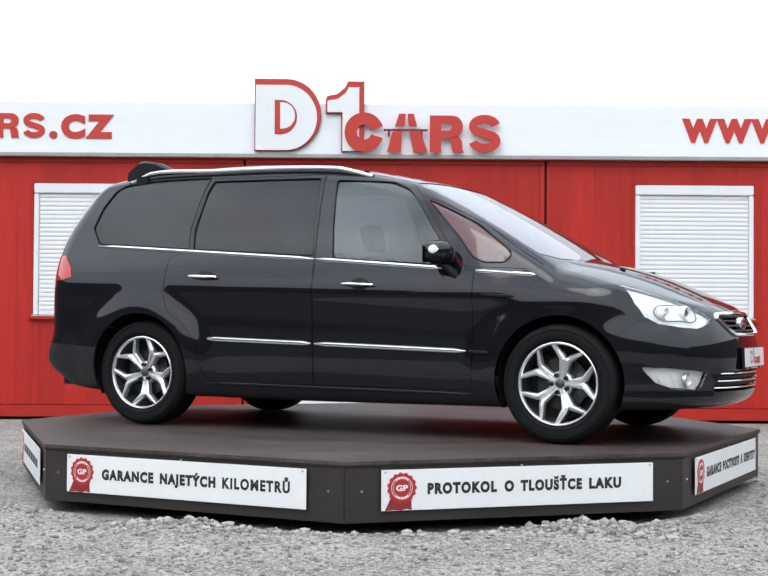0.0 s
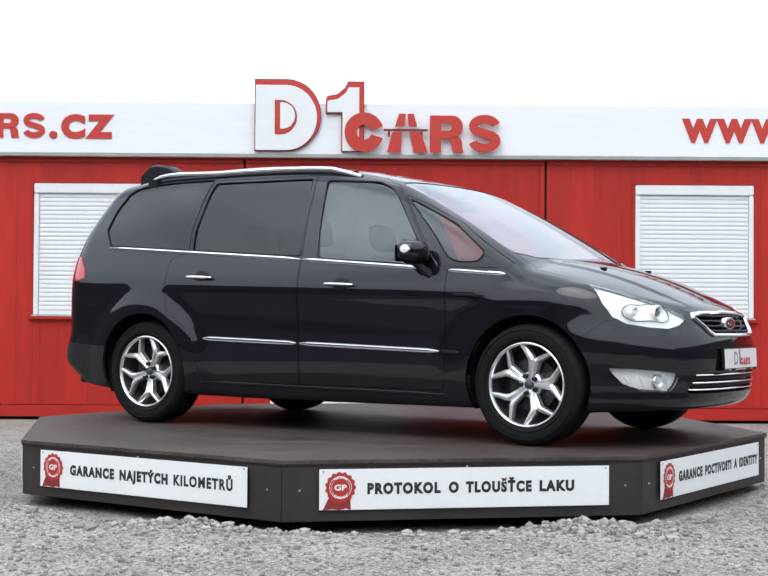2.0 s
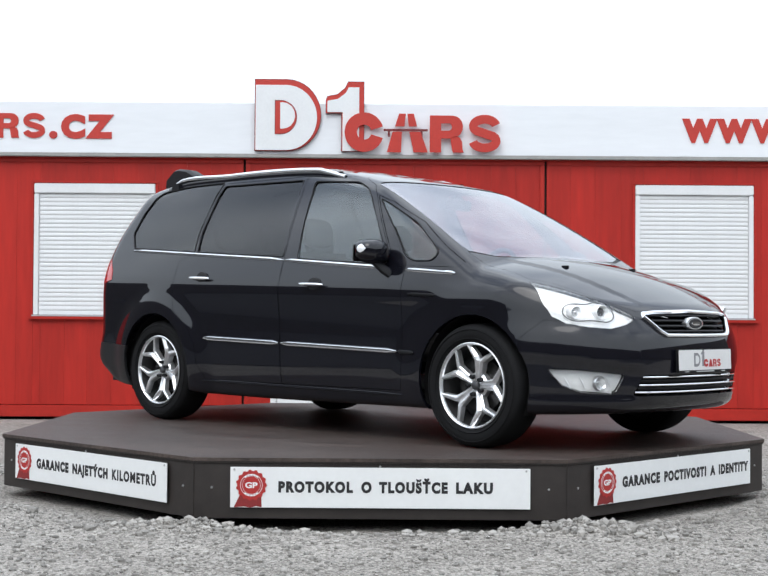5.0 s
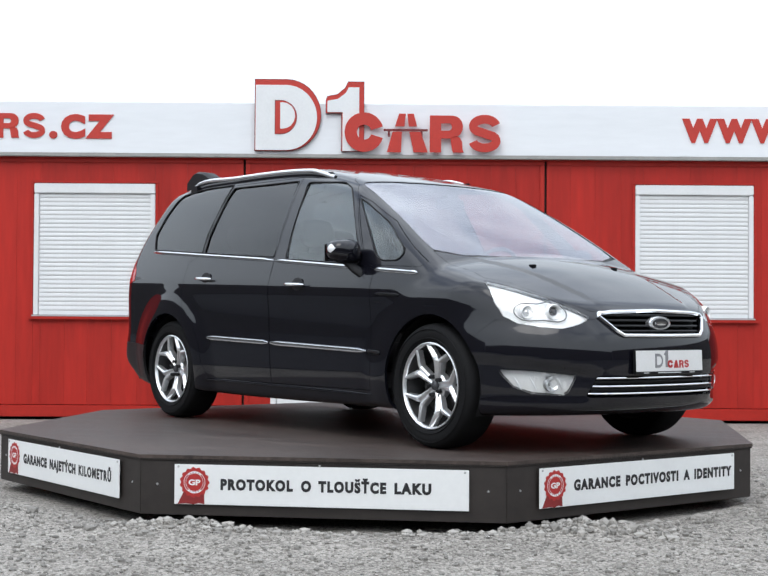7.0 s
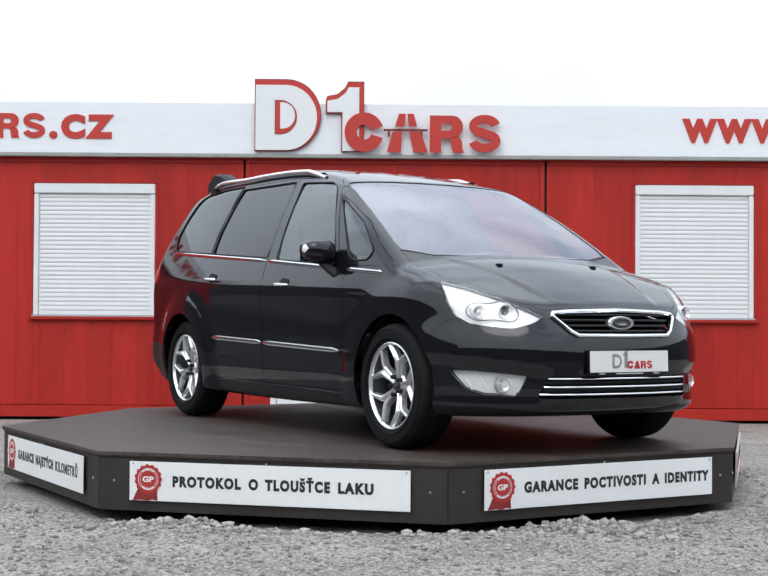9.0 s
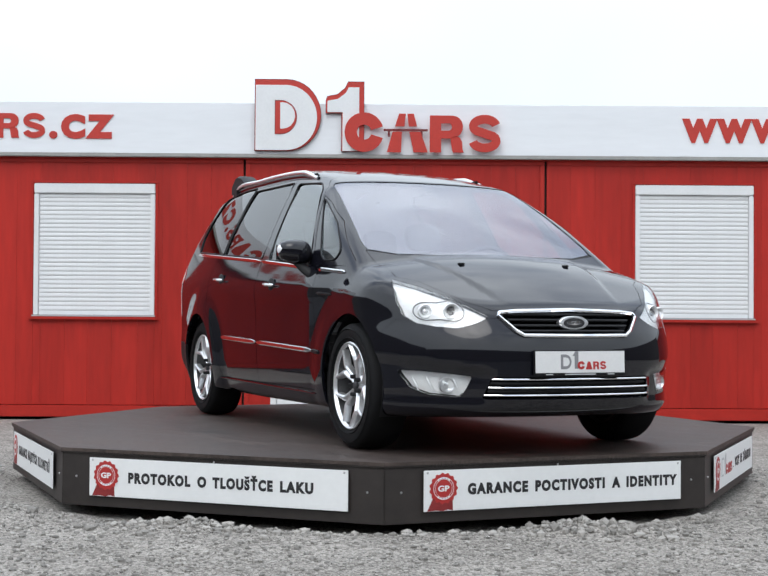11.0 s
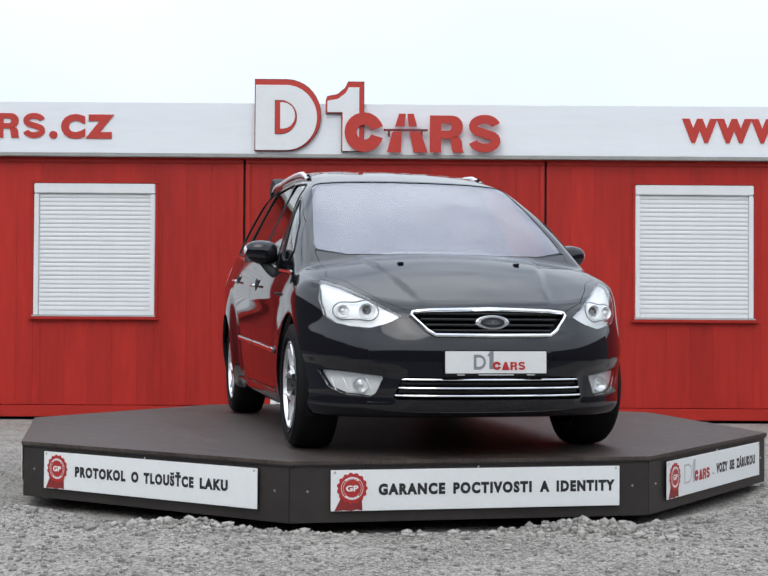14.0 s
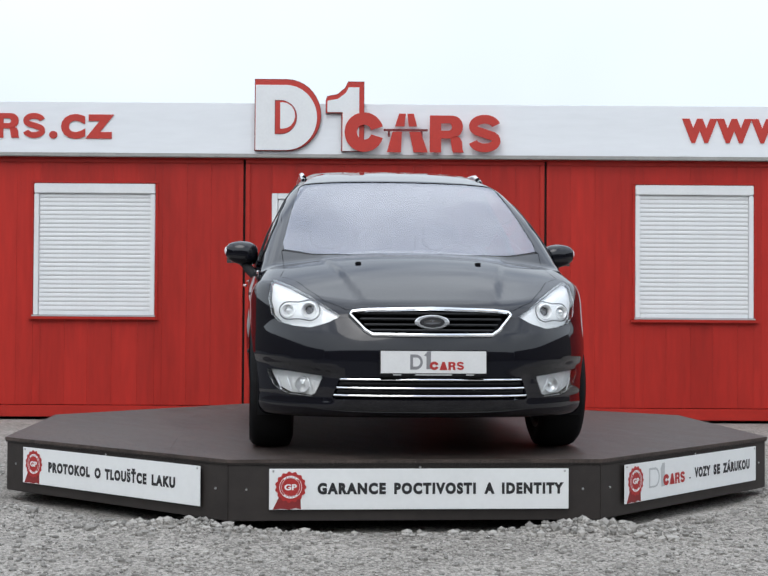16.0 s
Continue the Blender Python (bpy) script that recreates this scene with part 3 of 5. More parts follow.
def web_sign(x, name="web_sign"):
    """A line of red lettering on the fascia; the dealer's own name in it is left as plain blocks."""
    y, z, h = WALL_Y - 0.0755, 2.877, 0.262
    sign = empty(name, "red web address in raised characters on the white fascia", "sign")
    lettering("letter", "WWW.", h, 1.17, SIGN_RED, sign, onto(x, z, y), 0.010, spacing=1.40, bold=0.078)
    cx = x + 1.27
    part("block", prism(bmesh.new(), round_end(0.25, h), 0.01, onto(cx, z, y)), SIGN_RED, sign)
    part("block", prism(bmesh.new(), [(0, 0), (0.09, 0), (0.09, h), (0, h)], 0.01, onto(cx + 0.31, z, y)), SIGN_RED, sign)
    bm = bmesh.new()
    open_ring(bm, 0.27, h, 0.08, 17, 0.01, onto(cx + 0.44, z, y))
    part("block", bm, SIGN_RED, sign)
    part("block", prism(bmesh.new(), [(0, 0), (0.28, 0), (0.18, h), (0.10, h)], 0.01, onto(cx + 0.74, z, y)), SIGN_RED, sign)
    bm = bmesh.new()
    notched(bm, 0.245, h - 0.01, 0.01, onto(cx + 1.05, z + 0.003, y))
    part("block", bm, SIGN_RED, sign)
    bm = bmesh.new()
    waved(bm, 0.235, h - 0.008, 0.01, onto(cx + 1.328, z + 0.004, y))
    part("block", bm, SIGN_RED, sign)
    lettering("letter", ".CZ", h, 0.665, SIGN_RED, sign, onto(cx + 1.600, z, y), 0.010, spacing=1.30, bold=0.068)


def dark_surround():
    """Unseen dark walls and a dark lane, added to darken the car's reflections."""
    for nm, lo, hi in (("unseen_wall_south", (-24, -20.3, -0.1), (24, -20, 5.2)), ("unseen_wall_west", (-24.3, -20, -0.1), (-24, 34, 6.2)),
                       ("unseen_wall_east", (24, -20, -0.1), (24.3, 34, 6.2))):
        tagged(part(nm, boxed(lo, hi, 0.03), DARK_BACKDROP), "unseen dark wall added to darken the car's reflections", "wall", kind="structure")
    # dark ground added out of view, so bumper and lower doors reflect less gravel
    lane = [(-23.9, -19.9), (23.9, -19.9), (23.9, -6.4), (-5.4, -6.4), (-5.4, 4.9), (-7.8, 4.9), (-7.8, 33.9), (-23.9, 33.9)]
    tagged(part("road", prism(bmesh.new(), lane, 0.11, Matrix.Translation((0, 0, -0.08))), DARK_LANE), "unseen dark lane added to darken reflections low on the car", "road", kind="structure")



ground()
dark_surround()
building()
fascia_sign()
web_sign(-2.76 - 3.495)
web_sign(3.117)


# ---------------------------------------------------------------- the turning platform
APO, HUB, FIRST = 2.250, (0.042, 0.014), -72.2       # inner radius of the eight-sided skirt, its middle, direction of one side


def side_at(k):
    """Frame of side k: x along the side to the right as seen from outside, y up, z outwards."""
    a = radians(FIRST + 45 * k)
    n = Vector((math.cos(a), math.sin(a), 0))
    t = Vector((-math.sin(a), math.cos(a), 0))
    o = Vector((*HUB, 0)) + n * APO
    return Matrix(((t.x, 0, n.x, o.x), (t.y, 0, n.y, o.y), (t.z, 1, n.z, o.z), (0, 0, 0, 1)))


def scallop(r, n=15, deep=0.055):
    return [(r * (1 + deep * math.cos(n * a / 1.0)) * math.cos(a), r * (1 + deep * math.cos(n * a)) * math.sin(a))
            for a in (2 * math.pi * i / (n * 6) for i in range(n * 6))]


def banner(table, k, text, x0, width, mark=False, along=0.0):
    m = side_at(k) @ Matrix.Translation((along, 0, 0))
    b = bmesh.new()
    box(b, (-0.75, 0.103, 0.021), (0.75, 0.305, 0.026), 0.0015)
    bmesh.ops.transform(b, matrix=m, verts=b.verts)
    sheet = part("banner", b, BANNER, table, "white printed banner with a red seal")
    place = lambda x, y, z: m @ Matrix.Translation((x - 0.75, y + 0.103, z))
    ribbon = [(-0.088, -0.111), (-0.040, -0.107), (-0.005, -0.1115), (0.025, -0.104), (0.052, -0.110), (0.048, -0.03), (-0.048, -0.03)]
    part("ribbon", prism(bmesh.new(), ribbon, 0.0012, place(0.106, 0.112, 0.0262)), SEAL_DARK, sheet)
    part("seal", prism(bmesh.new(), scallop(0.074), 0.0016, place(0.106, 0.112, 0.0275)), SEAL, sheet)
    for r0, r1 in ((0.056, 0.0535), (0.046, 0.0445)):
        rb = bmesh.new()
        open_ring(rb, 2 * r0, 2 * r0, r0 - r1, 0, 0.0006, place(0.106 - r0, 0.112 - r0, 0.0293))
        part("seal_ring", rb, BANNER, sheet)
    for s in (1, -1):
        bar = bmesh.new()
        for i in range(5):
            a = radians(90 * s + (i - 2) * 17)
            c = place(0.106, 0.112, 0.0293) @ pose(0.0645 * math.cos(a) * 0.78, 0.0645 * math.sin(a) * 0.78, 0, 0, 0, math.degrees(a))
            box(bar, (-0.003, -0.006, 0), (0.003, 0.0062, 0.0006), 0, c)
        part("seal_print", bar, BANNER, sheet, kind="stuff")
    lettering("letter", "GP", 0.031, 0.062, BANNER, sheet, place(0.075, 0.097, 0.0294), 0.0008, bold=0.035)
    if mark:
        mb = bmesh.new()
        prism(mb, round_end(0.11, 0.105), 0.0006, place(0.245, 0.062, 0.0263))
        prism(mb, [(0.13, 0), (0.165, 0), (0.165, 0.125), (0.14, 0.125), (0.12, 0.095)], 0.0006, place(0.245, 0.06, 0.0263))
        part("grey_mark", mb, FRAME_GREY, sheet)
        mb = bmesh.new()
        prism(mb, round_end(0.088, 0.085), 0.0006, place(0.255, 0.071, 0.027))
        part("white_mark", mb, BANNER, sheet)
        mb = bmesh.new()
        open_ring(mb, 0.06, 0.06, 0.02, 17, 0.0012, place(0.395, 0.062, 0.0268))
        prism(mb, [(0, 0), (0.055, 0), (0.035, 0.058), (0.02, 0.058)], 0.0012, place(0.462, 0.063, 0.0268))
        notched(mb, 0.05, 0.058, 0.0012, place(0.523, 0.063, 0.0268))
        waved(mb, 0.05, 0.058, 0.0012, place(0.580, 0.064, 0.0268))
        part("red_mark", mb, SEAL, sheet)
    if text:
        # word by word, each word as wide as its letters
        wide = lambda w: sum({"I": 0.42, "J": 0.55, "M": 1.4, "O": 1.1, "Ů": 1.05, "-": 0.55, "Ý": 0.95, "Y": 0.95, "L": 0.78, "E": 0.80, "A": 1.08, "Á": 1.08,
                                 "P": 0.95, "T": 0.88, "Ť": 0.88, "S": 0.85, "Š": 0.85, "C": 0.95, "N": 1.1, "G": 1.08, "D": 1.08, "Z": 0.9, "U": 1.05}.get(c, 1.0) for c in w)
        words = text.split()
        unit = width / (sum(wide(w) for w in words) + 0.75 * (len(words) - 1))
        for w in words:
            n = wide(w) * unit
            lettering("letter", w, 0.060 if w != "-" else 0.006, n * (0.985 if w != "-" else 0.7), INK, sheet, place(x0, 0.0755 if w != "-" else 0.066, 0.0264), 0.0008, bold=(0.044 if "Ů" in w else 0.062) if w != "-" else 0, spacing=1.24)
            x0 += n + 0.75 * unit
    else:
        for i in range(6):
            tb = bmesh.new()
            box(tb, (0, 0, 0), (0.15, 0.05, 0.0008), 0, place(0.26 + 0.19 * i, 0.080, 0.0264))
            part("print_bar", tb, INK, sheet)
    for x, yy in ((0.02, 0.19), (0.75, 0.208), (1.48, 0.19)):
        sb = bmesh.new()
        lathe(sb, [(0.0005, 0.004), (0.005, 0.003), (0.006, 0.0)], 10, "z")
        bmesh.ops.transform(sb, matrix=place(x, yy, 0.0262), verts=sb.verts)
        part("screw", sb, STEEL, sheet)
    return sheet


def turntable():
    table = empty("turntable", "eight-sided brown plywood turning platform with printed banners", "platform")
    R = (APO + 0.018) / math.cos(radians(22.5))
    half = (APO + 0.006) * math.tan(radians(22.5))
    for k in range(8):
        m = side_at(k)
        b = bmesh.new()
        box(b, (-half, 0.045, -0.02), (half, 0.322, 0.006), 0.003)
        bmesh.ops.transform(b, matrix=m, verts=b.verts)
        skirt = part("skirt_board", b, PLY, table)
        b = bmesh.new()
        box(b, (-half - 0.006, 0.322, -0.015), (half + 0.006, 0.331, 0.014), 0.002)
        bmesh.ops.transform(b, matrix=m, verts=b.verts)
        part("edge_strip", b, PLY, table)
        for x in (-0.845, 0.845):
            sb = bmesh.new()
            lathe(sb, [(0.0005, 0.006), (0.005, 0.005), (0.0065, 0.0)], 12, "z")
            bmesh.ops.transform(sb, matrix=m @ Matrix.Translation((x, 0.20, 0.006)), verts=sb.verts)
            part("bolt", sb, STEEL, skirt)
    # deck of sheets, cut to the eight-sided outline, joints a few millimetres wide
    ring = [(HUB[0] + R * math.cos(radians(FIRST + 22.5 + 45 * k)), HUB[1] + R * math.sin(radians(FIRST + 22.5 + 45 * k))) for k in range(8)]
    turn = radians(CAR_TURN)
    ex, ey = Vector((math.cos(turn), math.sin(turn), 0)), Vector((-math.sin(turn), math.cos(turn), 0))
    for i, j in itertools.product(range(-2, 2), range(-2, 2)):
        bm = bmesh.new()
        bm.faces.new([bm.verts.new((x, y, DECK - 0.018)) for x, y in ring])
        for axis, lo, hi in ((ex, i * 1.25, (i + 1) * 1.25), (ey, j * 1.25, (j + 1) * 1.25)):
            for d, s in ((lo + 0.0003, -1), (hi - 0.0003, 1)):
                if bm.faces:
                    bmesh.ops.bisect_plane(bm, geom=bm.faces[:] + bm.edges[:] + bm.verts[:], plane_co=axis * d, plane_no=axis * s, clear_outer=True)
        if not bm.faces:
            bm.free()
            continue
        r = bmesh.ops.extrude_face_region(bm, geom=bm.faces[:])
        bmesh.ops.translate(bm, vec=(0, 0, 0.018), verts=[g for g in r["geom"] if isinstance(g, bmesh.types.BMVert)])
        bmesh.ops.recalc_face_normals(bm, faces=bm.faces[:])
        part("deck_board", bm, DECKTOP, table)
    bm = bmesh.new()
    prism(bm, [((x - HUB[0]) * 0.985 + HUB[0], (y - HUB[1]) * 0.985 + HUB[1]) for x, y in ring], 0.05, Matrix.Translation((0, 0, DECK - 0.070)))
    part("deck_frame", bm, DARK, table)
    bm = bmesh.new()
    lathe(bm, [(0.001, DECK - 0.072), (1.3, DECK - 0.072), (1.3, -0.03), (0.001, -0.03)], 32, "z")
    part("turning_ring", bm, DARK, table)
    banner(table, -2, "", 0.24, 1.1)
    banner(table, -1, "GARANCE NAJETÝCH KILOMETRŮ", 0.238, 1.175, along=-0.020)
    banner(table, 0, "PROTOKOL O TLOUŠŤCE LAKU", 0.241, 1.075)
    banner(table, 1, "GARANCE POCTIVOSTI A IDENTITY", 0.239, 1.240, along=0.018)
    banner(table, 2, "- VOZY SE ZÁRUKOU", 0.680, 0.740, True, along=0.02)
    return table


TABLE = turntable()


# ---------------------------------------------------------------- the car: its body as one smooth solid
def smax(a, b, k):
    h = np.maximum(k - np.abs(a - b), 0) / k
    return np.maximum(a, b) + h * h * k / 4


def smin(a, b, k):
    return -smax(-a, -b, k)


def step01(x):
    x = np.clip(x, 0, 1)
    return x * x * (3 - 2 * x)


def curve(x, xs, ys):
    """A smooth line through points, flat-ended beyond them."""
    xs, ys = np.array(xs, float), np.array(ys, float)
    d = np.gradient(ys, xs)
    x = np.clip(x, xs[0], xs[-1])
    i = np.clip(np.searchsorted(xs, x) - 1, 0, len(xs) - 2)
    h = xs[i + 1] - xs[i]
    t = (x - xs[i]) / h
    return ((2 * t ** 3 - 3 * t ** 2 + 1) * ys[i] + (t ** 3 - 2 * t ** 2 + t) * h * d[i] + (-2 * t ** 3 + 3 * t ** 2) * ys[i + 1]
            + (t ** 3 - t ** 2) * h * d[i + 1])


AXLES, AXLE_Z, TYRE_R = (1.425, -1.425), 0.340, 0.340


def half_width(x, z):
    zc = 0.893 - 0.036 * x                                   # the shoulder crease
    w = curve(z - zc, [-0.80, -0.70, -0.60, -0.45, -0.30, -0.18, -0.09, -0.03, 0.02, 0.08, 0.15, 0.30, 0.60, 0.90],
              [0.838, 0.862, 0.884, 0.901, 0.906, 0.909, 0.9155, 0.9240, 0.9245, 0.910, 0.890, 0.846, 0.756, 0.666])
    zb = 1.0
    g = 0.897 - 0.39 * (z - zb) - 0.16 * (z - zb) ** 2       # glasshouse leaning in
    w = smin(w, g, 0.05)
    w = w - 0.050 * np.clip((-0.9 - x) / 1.4, 0, 2) ** 2 - 0.038 * step01((x - 0.75) / 0.6)
    for ax, r1, high in ((1.425, 0.560, 0.028), (-1.425, 0.555, 0.042)):      # a broad rounded lip round each wheel
        t = (r1 - np.hypot(x - ax, z - AXLE_Z)) / (r1 - 0.376)
        t = np.clip(smax(t, 0 * t, 0.28), 0, 1)
        w = w + high * (1 - (1 - t) ** 1.6)
    return w


def body(x, y, z):
    """Negative inside the car's outer form."""
    a = np.abs(y)
    side = a - half_width(x, z)
    hood = curve(x, [0.6, 1.0, 1.30, 1.45, 1.62, 1.80, 1.95, 2.10, 2.20, 2.30], [1.10, 1.092, 1.076, 1.052, 1.012, 0.954, 0.892, 0.822, 0.772, 0.710]) - 0.105 * a * a \
        - 0.010 * step01((a - 0.36 - 0.22 * (1.95 - x)) / 0.05) * step01((2.25 - x) / 0.3)
    screen = 1.026 + 0.505 * (1.45 - x) + 0.035 * (1 - ((x - 0.7) / 0.62) ** 2) - 0.075 * a * a - 0.03 * a ** 4
    roof = curve(x, [-2.3, -2.05, -1.8, -1.2, -0.6, -0.3, -0.15, 0.0, 0.15, 0.30, 0.46, 0.62], [1.560, 1.625, 1.672, 1.713, 1.715, 1.693, 1.674, 1.650, 1.622, 1.591, 1.556, 1.52]) - 0.05 * a * a - 0.10 * a ** 4
    top = z - smax(hood, smin(screen, roof, 0.012), 0.02)
    a2 = a * a
    nose = 2.320 - 0.2045 * a2 - 0.6135 * a2 * a2 + curve(z, [0.18, 0.24, 0.30, 0.42, 0.56, 0.62, 0.68, 0.78, 0.9], [-0.11, -0.045, -0.012, 0.0, -0.002, -0.018, -0.045, -0.075, -0.12])
    nose = nose - 0.028 * step01((a - 0.42) / 0.09) * step01((0.462 + 0.17 * (a - 0.46) - z) / 0.062) * step01((z - 0.250) / 0.07)
    front = x - nose
    tail = curve(z, [0.22, 0.30, 0.36, 0.52, 0.58, 0.69, 0.93, 1.10, 1.24, 1.48, 1.66, 1.75],
                     [-2.23, -2.33, -2.415, -2.425, -2.405, -2.40, -2.39, -2.355, -2.30, -2.15, -2.04, -1.94]) + 0.08 * a2 + 0.30 * a2 * a2
    back = tail - x
    low = curve(x, [-2.5, -1.9, -0.95, 1.0, 1.9, 2.4], [0.27, 0.22, 0.195, 0.195, 0.20, 0.215]) - z
    f = smax(side, top, 0.09)
    f = smax(f, front, 0.09)
    f = smax(f, back, 0.10)
    return smax(f, low, 0.05)


def slope(p):
    e = 2e-3
    g = np.stack([body(*(p + e * np.eye(3)[i]).T) - body(*(p - e * np.eye(3)[i]).T) for i in range(3)], 1)
    return g / (2 * e)


def settle(p, n=5):
    """Brings points onto the body's surface."""
    for _ in range(n):
        g = slope(p)
        p = p - g * (body(*p.T) / np.maximum((g * g).sum(1), 0.05))[:, None]
    return p


def shell(cell=0.0195):
    """The outer form as a mesh of even quads."""
    lo, hi = np.array((-2.56, -1.02, 0.12)), np.array((2.42, 1.02, 1.78))
    n = np.ceil((hi - lo) / cell).astype(int) + 1
    n[1] += n[1] % 2
    lo[1] = -cell * (n[1] - 1) / 2
    ax = [lo[i] + cell * np.arange(n[i]) for i in range(3)]
    v = body(*np.meshgrid(*ax, indexing="ij"))
    s = v < 0
    c = np.stack([s[a:n[0] - 1 + a, b:n[1] - 1 + b, d:n[2] - 1 + d] for a in (0, 1) for b in (0, 1) for d in (0, 1)]).sum(0)
    mixed = (c > 0) & (c < 8)
    ids = -np.ones(mixed.shape, int)
    cells = np.argwhere(mixed)
    ids[mixed] = np.arange(len(cells))
    p = settle(lo + (cells + 0.5) * cell, 7)
    quads = []
    for d in range(3):
        u, w = (d + 1) % 3, (d + 2) % 3
        sl0, sl1 = [slice(None)] * 3, [slice(None)] * 3
        sl0[d], sl1[d] = slice(0, n[d] - 1), slice(1, n[d])
        cross = s[tuple(sl0)] != s[tuple(sl1)]
        idx = np.argwhere(cross)
        idx = idx[(idx[:, u] > 0) & (idx[:, w] > 0) & (idx[:, u] < n[u] - 1) & (idx[:, w] < n[w] - 1)]
        q = []
        for du, dw in ((0, 0), (1, 0), (1, 1), (0, 1)):
            k = idx.copy()
            k[:, u] -= du
            k[:, w] -= dw
            q.append(ids[k[:, 0], k[:, 1], k[:, 2]])
        q = np.stack(q, 1)
        inside = s[idx[:, 0], idx[:, 1], idx[:, 2]]
        q[~inside] = q[~inside][:, ::-1]
        quads.append(q)
    q = np.concatenate(quads)
    return p, q[(q >= 0).all(1)]


def on_side(x, z):
    """Distance of the right-hand flank from the middle, at x and z."""
    lo, hi = 0.0, 1.15
    for _ in range(26):
        mid = (lo + hi) / 2
        lo, hi = (mid, hi) if body(np.float64(x), np.float64(mid), np.float64(z)) < 0 else (lo, mid)
    return lo


def on_front(y, z):
    lo, hi = 1.2, 2.6
    for _ in range(26):
        mid = (lo + hi) / 2
        lo, hi = (mid, hi) if body(np.float64(mid), np.float64(y), np.float64(z)) < 0 else (lo, mid)
    return lo


def on_top(x, y):
    lo, hi = 0.4, 1.9
    for _ in range(26):
        mid = (lo + hi) / 2
        lo, hi = (mid, hi) if body(np.float64(x), np.float64(y), np.float64(mid)) < 0 else (lo, mid)
    return lo


# ---- outlines of the panels; side: (x, z), front: (y, z), top: (x, y)
def inside(poly, u, v):
    odd = np.zeros(len(u), bool)
    for (a, b), (c, d) in zip(poly, poly[1:] + poly[:1]):
        if b != d:
            odd ^= ((b > v) != (d > v)) & (u < (c - a) * (v - b) / (d - b) + a)
    return odd


def rounded(poly, r, n=4):
    """Rounds off the corners of an outline."""
    out = []
    m = len(poly)
    for i in range(m):
        p, a, b = Vector(poly[i]), Vector(poly[i - 1]), Vector(poly[(i + 1) % m])
        ra, rb = min(r, (a - p).length * 0.4), min(r, (b - p).length * 0.4)
        s, e = p + (a - p).normalized() * ra, p + (b - p).normalized() * rb
        out += [tuple((1 - t) ** 2 * s + 2 * t * (1 - t) * p + t * t * e) for t in (k / n for k in range(n + 1))]
    return out


def mirrored(half):
    """A symmetric outline from its half (u, v) with v >= 0, going from the middle round to the middle."""
    return half + [(u, -v) for u, v in reversed(half) if abs(v) > 1e-6]


def mirrored_front(half):
    return half + [(-u, v) for u, v in reversed(half) if abs(u) > 1e-6]


WINDOWS = {"quarter_light": rounded([(0.535, 1.425), (0.64, 1.383), (0.90, 1.258), (1.09, 1.115), (1.125, 1.075), (1.09, 1.03), (0.955, 1.032), (0.89, 1.065), (0.785, 1.19)], 0.03),
           "front_window": rounded([(-0.130, 1.572), (0.27, 1.545), (0.39, 1.495), (0.465, 1.425), (0.70, 1.13), (0.765, 1.015), (-0.03, 1.068)], 0.03),
           "rear_window": rounded([(-1.055, 1.598), (-0.250, 1.588), (-0.17, 1.085), (-1.065, 1.139), (-1.092, 1.27), (-1.080, 1.53)], 0.012),
           "side_window": rounded([(-1.940, 1.300), (-1.915, 1.44), (-1.855, 1.555), (-1.79, 1.596), (-1.63, 1.614), (-1.45, 1.624), (-1.088, 1.624), (-1.112, 1.53), (-1.124, 1.27), (-1.098, 1.142), (-1.85, 1.19)], 0.014)}
SCREEN = mirrored([(0.462, 0.0), (0.456, 0.25), (0.436, 0.45), (0.425, 0.590), (0.455, 0.612), (0.80, 0.665), (1.18, 0.722), (1.245, 0.716), (1.322, 0.56), (1.362, 0.3), (1.374, 0.0)])
BONNET = mirrored([(1.390, 0.0), (1.378, 0.30), (1.338, 0.565), (1.262, 0.732), (1.40, 0.722), (1.58, 0.722), (1.70, 0.745), (1.80, 0.665), (1.93, 0.612), (2.09, 0.528), (2.175, 0.425), (2.205, 0.30), (2.222, 0.0)])
COWL = mirrored([(1.374, 0.0), (1.362, 0.3), (1.322, 0.56), (1.245, 0.716), (1.262, 0.732), (1.338, 0.565), (1.378, 0.30), (1.390, 0.0)])
LAMP = rounded([(0.772, 0.908), (0.70, 0.876), (0.60, 0.817), (0.524, 0.764), (0.447, 0.714), (0.51, 0.680), (0.594, 0.656), (0.675, 0.664), (0.746, 0.681), (0.790, 0.719), (0.806, 0.80), (0.797, 0.880)], 0.012, 3)
FOG = rounded([(0.815, 0.440), (0.735, 0.437), (0.536, 0.413), (0.575, 0.322), (0.60, 0.314), (0.709, 0.322), (0.771, 0.356)], 0.015)
GRILLE = mirrored_front([(0.0, 0.752), (0.31, 0.744), (0.391, 0.736), (0.403, 0.718), (0.334, 0.645), (0.296, 0.623), (0.0, 0.621)])
INTAKE = rounded([(-0.452, 0.412), (-0.492, 0.302), (0.492, 0.302), (0.452, 0.412)], 0.02)
DOOR_F = [(0.913, 0.985), (0.915, 0.50), (0.895, 0.29), (-0.143, 0.29), (-0.139, 0.58), (-0.150, 1.06), (-0.222, 1.612), (0.24, 1.585), (0.42, 1.515), (0.50, 1.44), (0.79, 1.05), (0.84, 1.0)]
